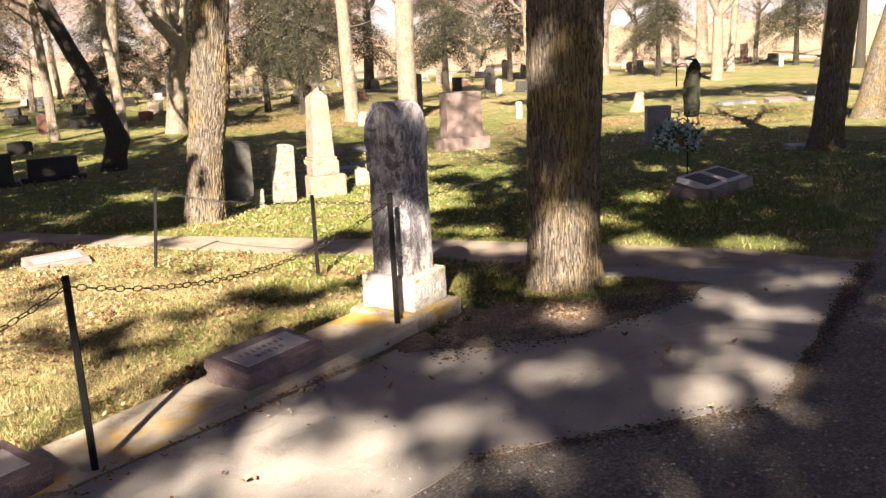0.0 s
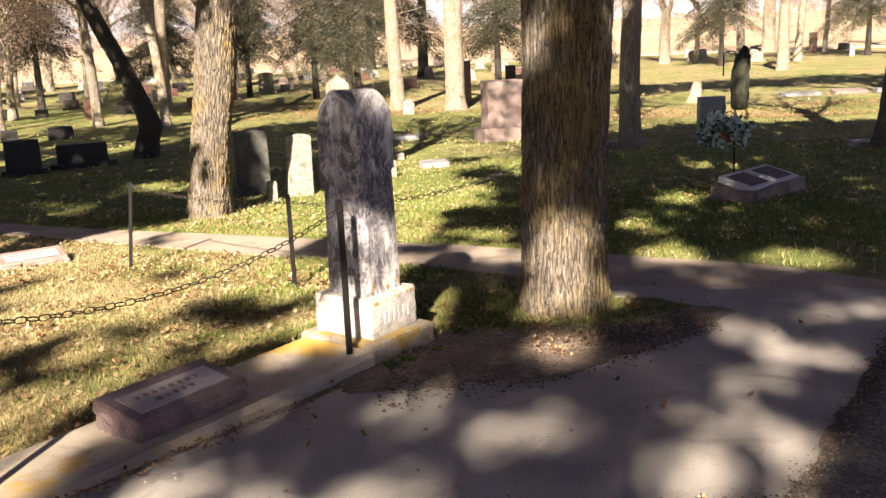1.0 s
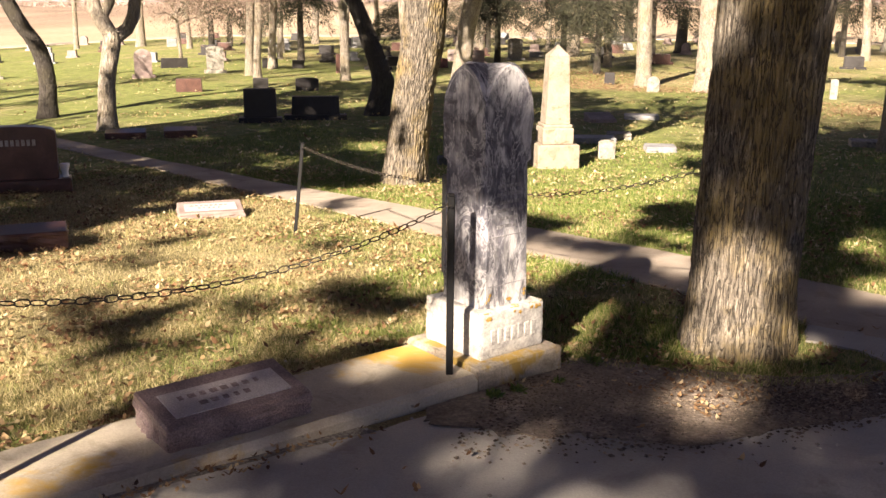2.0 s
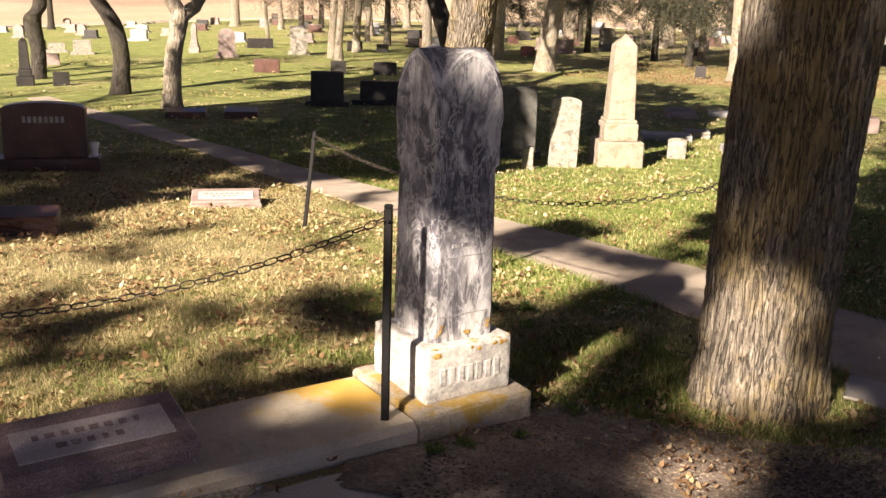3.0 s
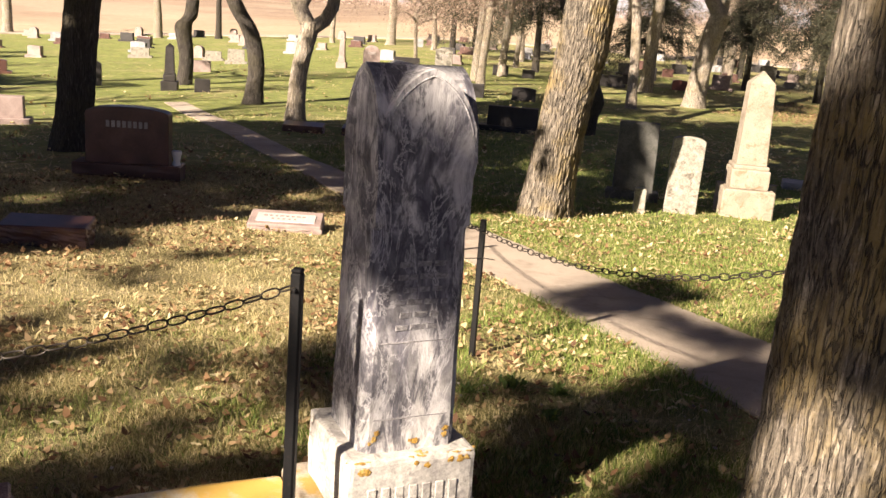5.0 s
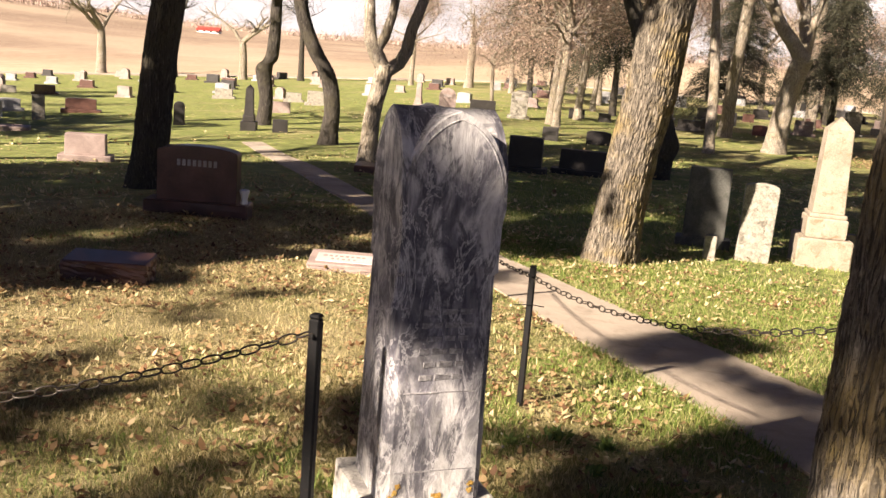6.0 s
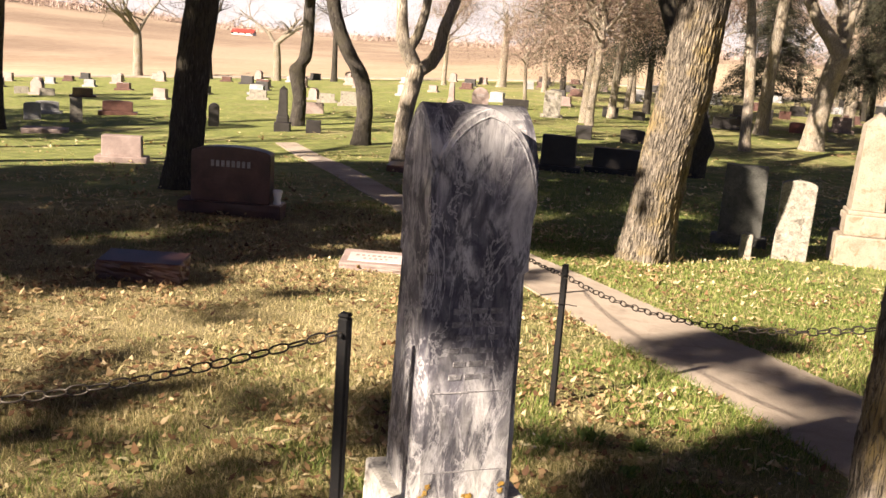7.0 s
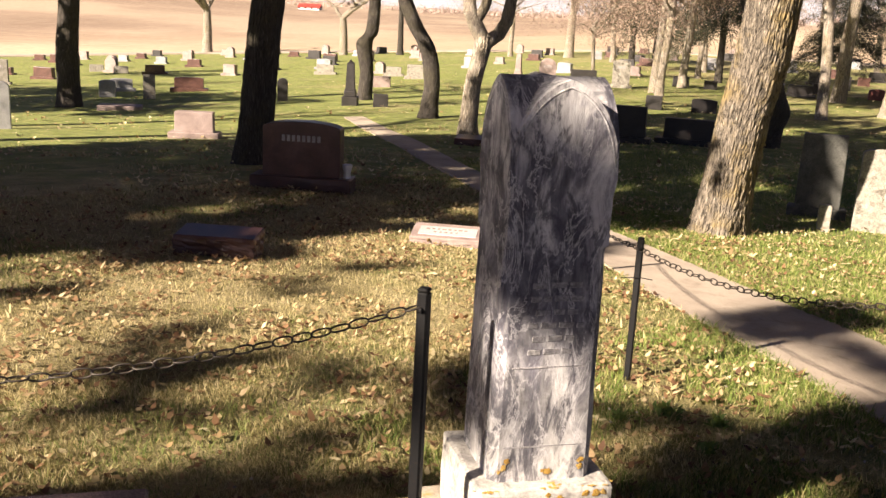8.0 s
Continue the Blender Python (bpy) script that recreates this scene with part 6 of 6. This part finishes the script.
blades("near_grass", rng, (-2.6, 3.6, 0.4, 7.4), 150000, 0.036, 0.0030, DRY_GRASS, "fine dry grass inside the lot", 1.4, lambda c, s: c > -0.15)
blades("near_grass", rng, (-2.6, 3.6, 0.4, 7.4), 50000, 0.038, 0.0030, GRASS, "fine mixed grass inside the lot", 1.4, lambda c, s: c < -0.12)
blades("verge_grass", rng, (-0.3, 5.8, 1.9, 7.5), 26000, 0.045, 0.0045, GRASS, "short green grass round the oak's foot", 0.9, lambda c, s: c > -0.5)
blades("verge_grass", rng, (-1.6, 6.2, 0.6, 9.2), 30000, 0.06, 0.0045, GREEN_GRASS, "lush green grass between the monument and the footpath", 1.1, lambda c, s: c > -0.12)
blades("verge_grass", rng, (-6, 8.6, 4, 13), 90000, 0.045, 0.006, GREEN_GRASS, "green lawn grass along the footpath", 0.9, lambda c, s: s > 0.6)


def fallen(name, rng, box, count, size, flat, label, clump, thresh, where, material=DRY_LEAF):
    """Fallen leaves: pointed, lobed and curled, lying on what is below them."""
    x0, y0, x1, y1 = box
    x, y = rng.uniform(x0, x1, count), rng.uniform(y0, y1, count)
    ok = where(x, y)
    x, y = x[ok], y[ok]
    c = np.array([noise.noise(Vector((a * clump, b * clump, 8.0))) for a, b in zip(x, y)])
    ok = c + rng.uniform(-0.35, 0.35, len(x)) > thresh
    x, y = x[ok], y[ok]
    n = len(x)
    z = heights(x, y) + flat
    s = size * rng.uniform(0.55, 1.3, n)
    a = rng.uniform(0, 2 * np.pi, n)
    shape = np.array([(-0.6, 0), (-0.2, 0.26), (0.02, 0.12), (0.28, 0.24), (0.65, 0), (0.28, -0.24), (0.02, -0.12), (-0.2, -0.26)])
    v = np.empty((n, 8, 3))
    tilt, dirn = rng.uniform(0, 0.6, n), rng.uniform(0, 2 * np.pi, n)
    curl = rng.uniform(-0.6, 1.5, n)
    for k, (px, py) in enumerate(shape):
        lx, ly = px * s, py * s * rng.uniform(0.8, 1.2, n)
        lz = curl * (px * px + 1.6 * py * py) * s
        wx, wy = lx * np.cos(a) - ly * np.sin(a), lx * np.sin(a) + ly * np.cos(a)
        lift = (wx * np.cos(dirn) + wy * np.sin(dirn)) * np.sin(tilt)
        v[:, k] = np.stack([x + wx, y + wy, z + np.abs(lift) * 0.6 + lift * 0.4 + lz + 0.004], 1)
    k = np.arange(n)[:, None] * 8
    faces = [q for t in ((0, 1, 2, 7), (2, 3, 5, 6), (3, 4, 5), (2, 6, 7)) for q in (k + np.array(t)).tolist()]
    return tagged(part(name, (v.reshape(-1, 3).tolist(), faces), material), label, "leaves", kind="stuff")


def paved(x, y):
    return ~on_lawn(x, y) & (y < 9)


def far_lawn(x, y):
    return on_lawn(x, y) & (np.hypot(x - 0.5, y - 3) > 8.5)


def farther_lawn(x, y):
    return on_lawn(x, y) & (np.hypot(x - 0.5, y - 3) > 16)


fallen("leaf_litter", rng, (-7.5, 3.4, 1.8, 12.6), 15000, 0.040, 0.012, "curled tan and brown leaves fallen on the lot", 1.1, 0.0, on_lawn)
fallen("leaf_litter", rng, (-7.5, 3.4, 1.8, 12.6), 17000, 0.050, 0.016, "clumps of brown curled oak leaves on the lot", 2.6, 0.27, on_lawn)
fallen("leaf_litter", rng, (-5.5, 4.2, 0.6, 9.5), 6000, 0.044, 0.018, "pale tan leaves strewn over the dry grass of the lot", 1.6, 0.22, on_lawn, PALE_LEAF)
fallen("leaf_litter", rng, (-5.5, 4.2, 0.6, 9.5), 5000, 0.055, 0.018, "curled brown oak leaves strewn over the lot", 1.7, 0.3, on_lawn)
fallen("leaf_litter", rng, (-6, 8, 4, 14), 7500, 0.050, 0.02, "pale leaves scattered along the footpath's lawn", 0.9, 0.20, on_lawn, PALE_LEAF)
fallen("leaf_litter", rng, (-14, 8, 9, 30), 18000, 0.070, 0.03, "pale leaves scattered over the lawn", 0.45, 0.05, far_lawn, PALE_LEAF)
fallen("leaf_litter", rng, (-30, 8, 14, 55), 9000, 0.10, 0.04, "pale leaves scattered over the lawn", 0.2, 0.05, farther_lawn, PALE_LEAF)
fallen("leaf_litter", rng, (-9, 33, 1, 42), 16000, 0.07, 0.03, "tan leaves strewn over the far lawn", 0.25, 0.05, far_lawn, TAN_LEAF)
fallen("leaf_litter", rng, (1.5, 26.5, 13, 31.5), 16000, 0.07, 0.03, "tan leaves strewn over the far lawn", 0.25, 0.0, far_lawn, TAN_LEAF)
fallen("leaf_litter", rng, (-2.5, 1.5, 3.5, 7.5), 700, 0.04, 0.028, "dry leaves blown over the paving", 1.4, 0.25, paved)


def kerb_side(x, y):
    du, dv = (x + 0.18) * 0.515 + (y - 5.56) * 0.857, (x + 0.18) * -0.857 + (y - 5.56) * 0.515
    return ((dv < -0.02) & (dv > -0.16) & (du < 0.5)) | ((dv > 0.55) & (dv < 0.68) & (du < 0)) | ((du > 0.5) & (du < 1.2) & (dv > -0.9) & (dv < 0.35))


fallen("leaf_litter", rng, (-3.5, 1.5, 1.4, 7.0), 22000, 0.030, 0.028, "broken brown leaves gathered along the kerb", 2.0, 0.05, kerb_side)


def pebbles():
    g = random.Random(21)
    v, f = [], []
    for _ in range(16000):
        x, y = g.uniform(-1.2, 4.5), g.uniform(1.2, 8.0)
        if y > 3.55 + 0.25 * x if x < 1.5 else x < 1.47 + (y - 3.86) * 0.55:
            if g.random() > 0.03:
                continue
        s = g.uniform(0.003, 0.011)
        z = ground_z(x, y) + 0.008 + (0.03 if y > 3.7 and x < 1.5 else 0)
        n0 = len(v)
        for d in ((1, 0, 0), (-1, 0, 0), (0, 1, 0), (0, -1, 0), (0, 0, 0.7), (0, 0, -0.7)):
            v.append((x + d[0] * s * g.uniform(0.7, 1.4), y + d[1] * s * g.uniform(0.7, 1.4), z + d[2] * s))
        for t in ((0, 2, 4), (2, 1, 4), (1, 3, 4), (3, 0, 4), (2, 0, 5), (1, 2, 5), (3, 1, 5), (0, 3, 5)):
            f.append(tuple(n0 + k for k in t))
    tagged(part("pebbles", (v, f), PEBBLE), "loose grey and tan gravel stones", "gravel", kind="stuff")



def crumbs():
    """Crumbs of dark soil over the bare earth and the edge of the paving."""
    g = random.Random(33)
    v, f = [], []
    for _ in range(9000):
        t, k = g.random(), g.gauss(0.75, 0.45)
        x = -0.1 + 1.8 * t
        y = 5.42 + 0.95 * t * t * 0.9 + (0.72 - 0.45 * t) * (1 - k)
        if k < -0.1 or k > 1.95:
            continue
        s = g.uniform(0.003, 0.012)
        z = ground_z(x, y) + 0.016
        n0 = len(v)
        for d in ((1, 0, 0), (-1, 0, 0), (0, 1, 0), (0, -1, 0), (0, 0, 0.7), (0, 0, -0.7)):
            v.append((x + d[0] * s * g.uniform(0.6, 1.5), y + d[1] * s * g.uniform(0.6, 1.5), z + d[2] * s))
        for q in ((0, 2, 4), (2, 1, 4), (1, 3, 4), (3, 0, 4)):
            f.append(tuple(n0 + m for m in q))
    # litter swept against the paving's road edge
    edge = [(0.1, 3.45), (1.47, 3.86), (1.93, 4.7), (2.4, 5.55), (2.75, 6.2), (3.12, 6.87)]
    for _ in range(3600):
        k = g.randrange(5)
        t, off = g.random(), g.gauss(0.03, 0.035)
        (ax, ay), (bx, by) = edge[k], edge[k + 1]
        long = math.hypot(bx - ax, by - ay)
        x, y = ax + (bx - ax) * t + (by - ay) / long * off, ay + (by - ay) * t - (bx - ax) / long * off
        s = g.uniform(0.003, 0.011)
        z = ground_z(x, y) + 0.013
        n0 = len(v)
        for d in ((1, 0, 0), (-1, 0, 0), (0, 1, 0), (0, -1, 0), (0, 0, 0.7), (0, 0, -0.7)):
            v.append((x + d[0] * s * g.uniform(0.6, 1.5), y + d[1] * s * g.uniform(0.6, 1.5), z + d[2] * s))
        for q in ((0, 2, 4), (2, 1, 4), (1, 3, 4), (3, 0, 4)):
            f.append(tuple(n0 + m for m in q))
    tagged(part("soil_crumbs", (v, f), SOIL), "crumbs of dark soil and bark litter", "soil", kind="stuff")


SOIL = leafy("soil_crumbs", [(0.0, (0.06, 0.045, 0.035)), (0.6, (0.14, 0.105, 0.08)), (1.0, (0.30, 0.24, 0.18))], 0.95, 0)
crumbs()
PEBBLE = leafy("gravel_stones", [(0.0, (0.12, 0.10, 0.09)), (0.5, (0.28, 0.25, 0.22)), (1.0, (0.50, 0.46, 0.40))], 0.9, 0)
pebbles()
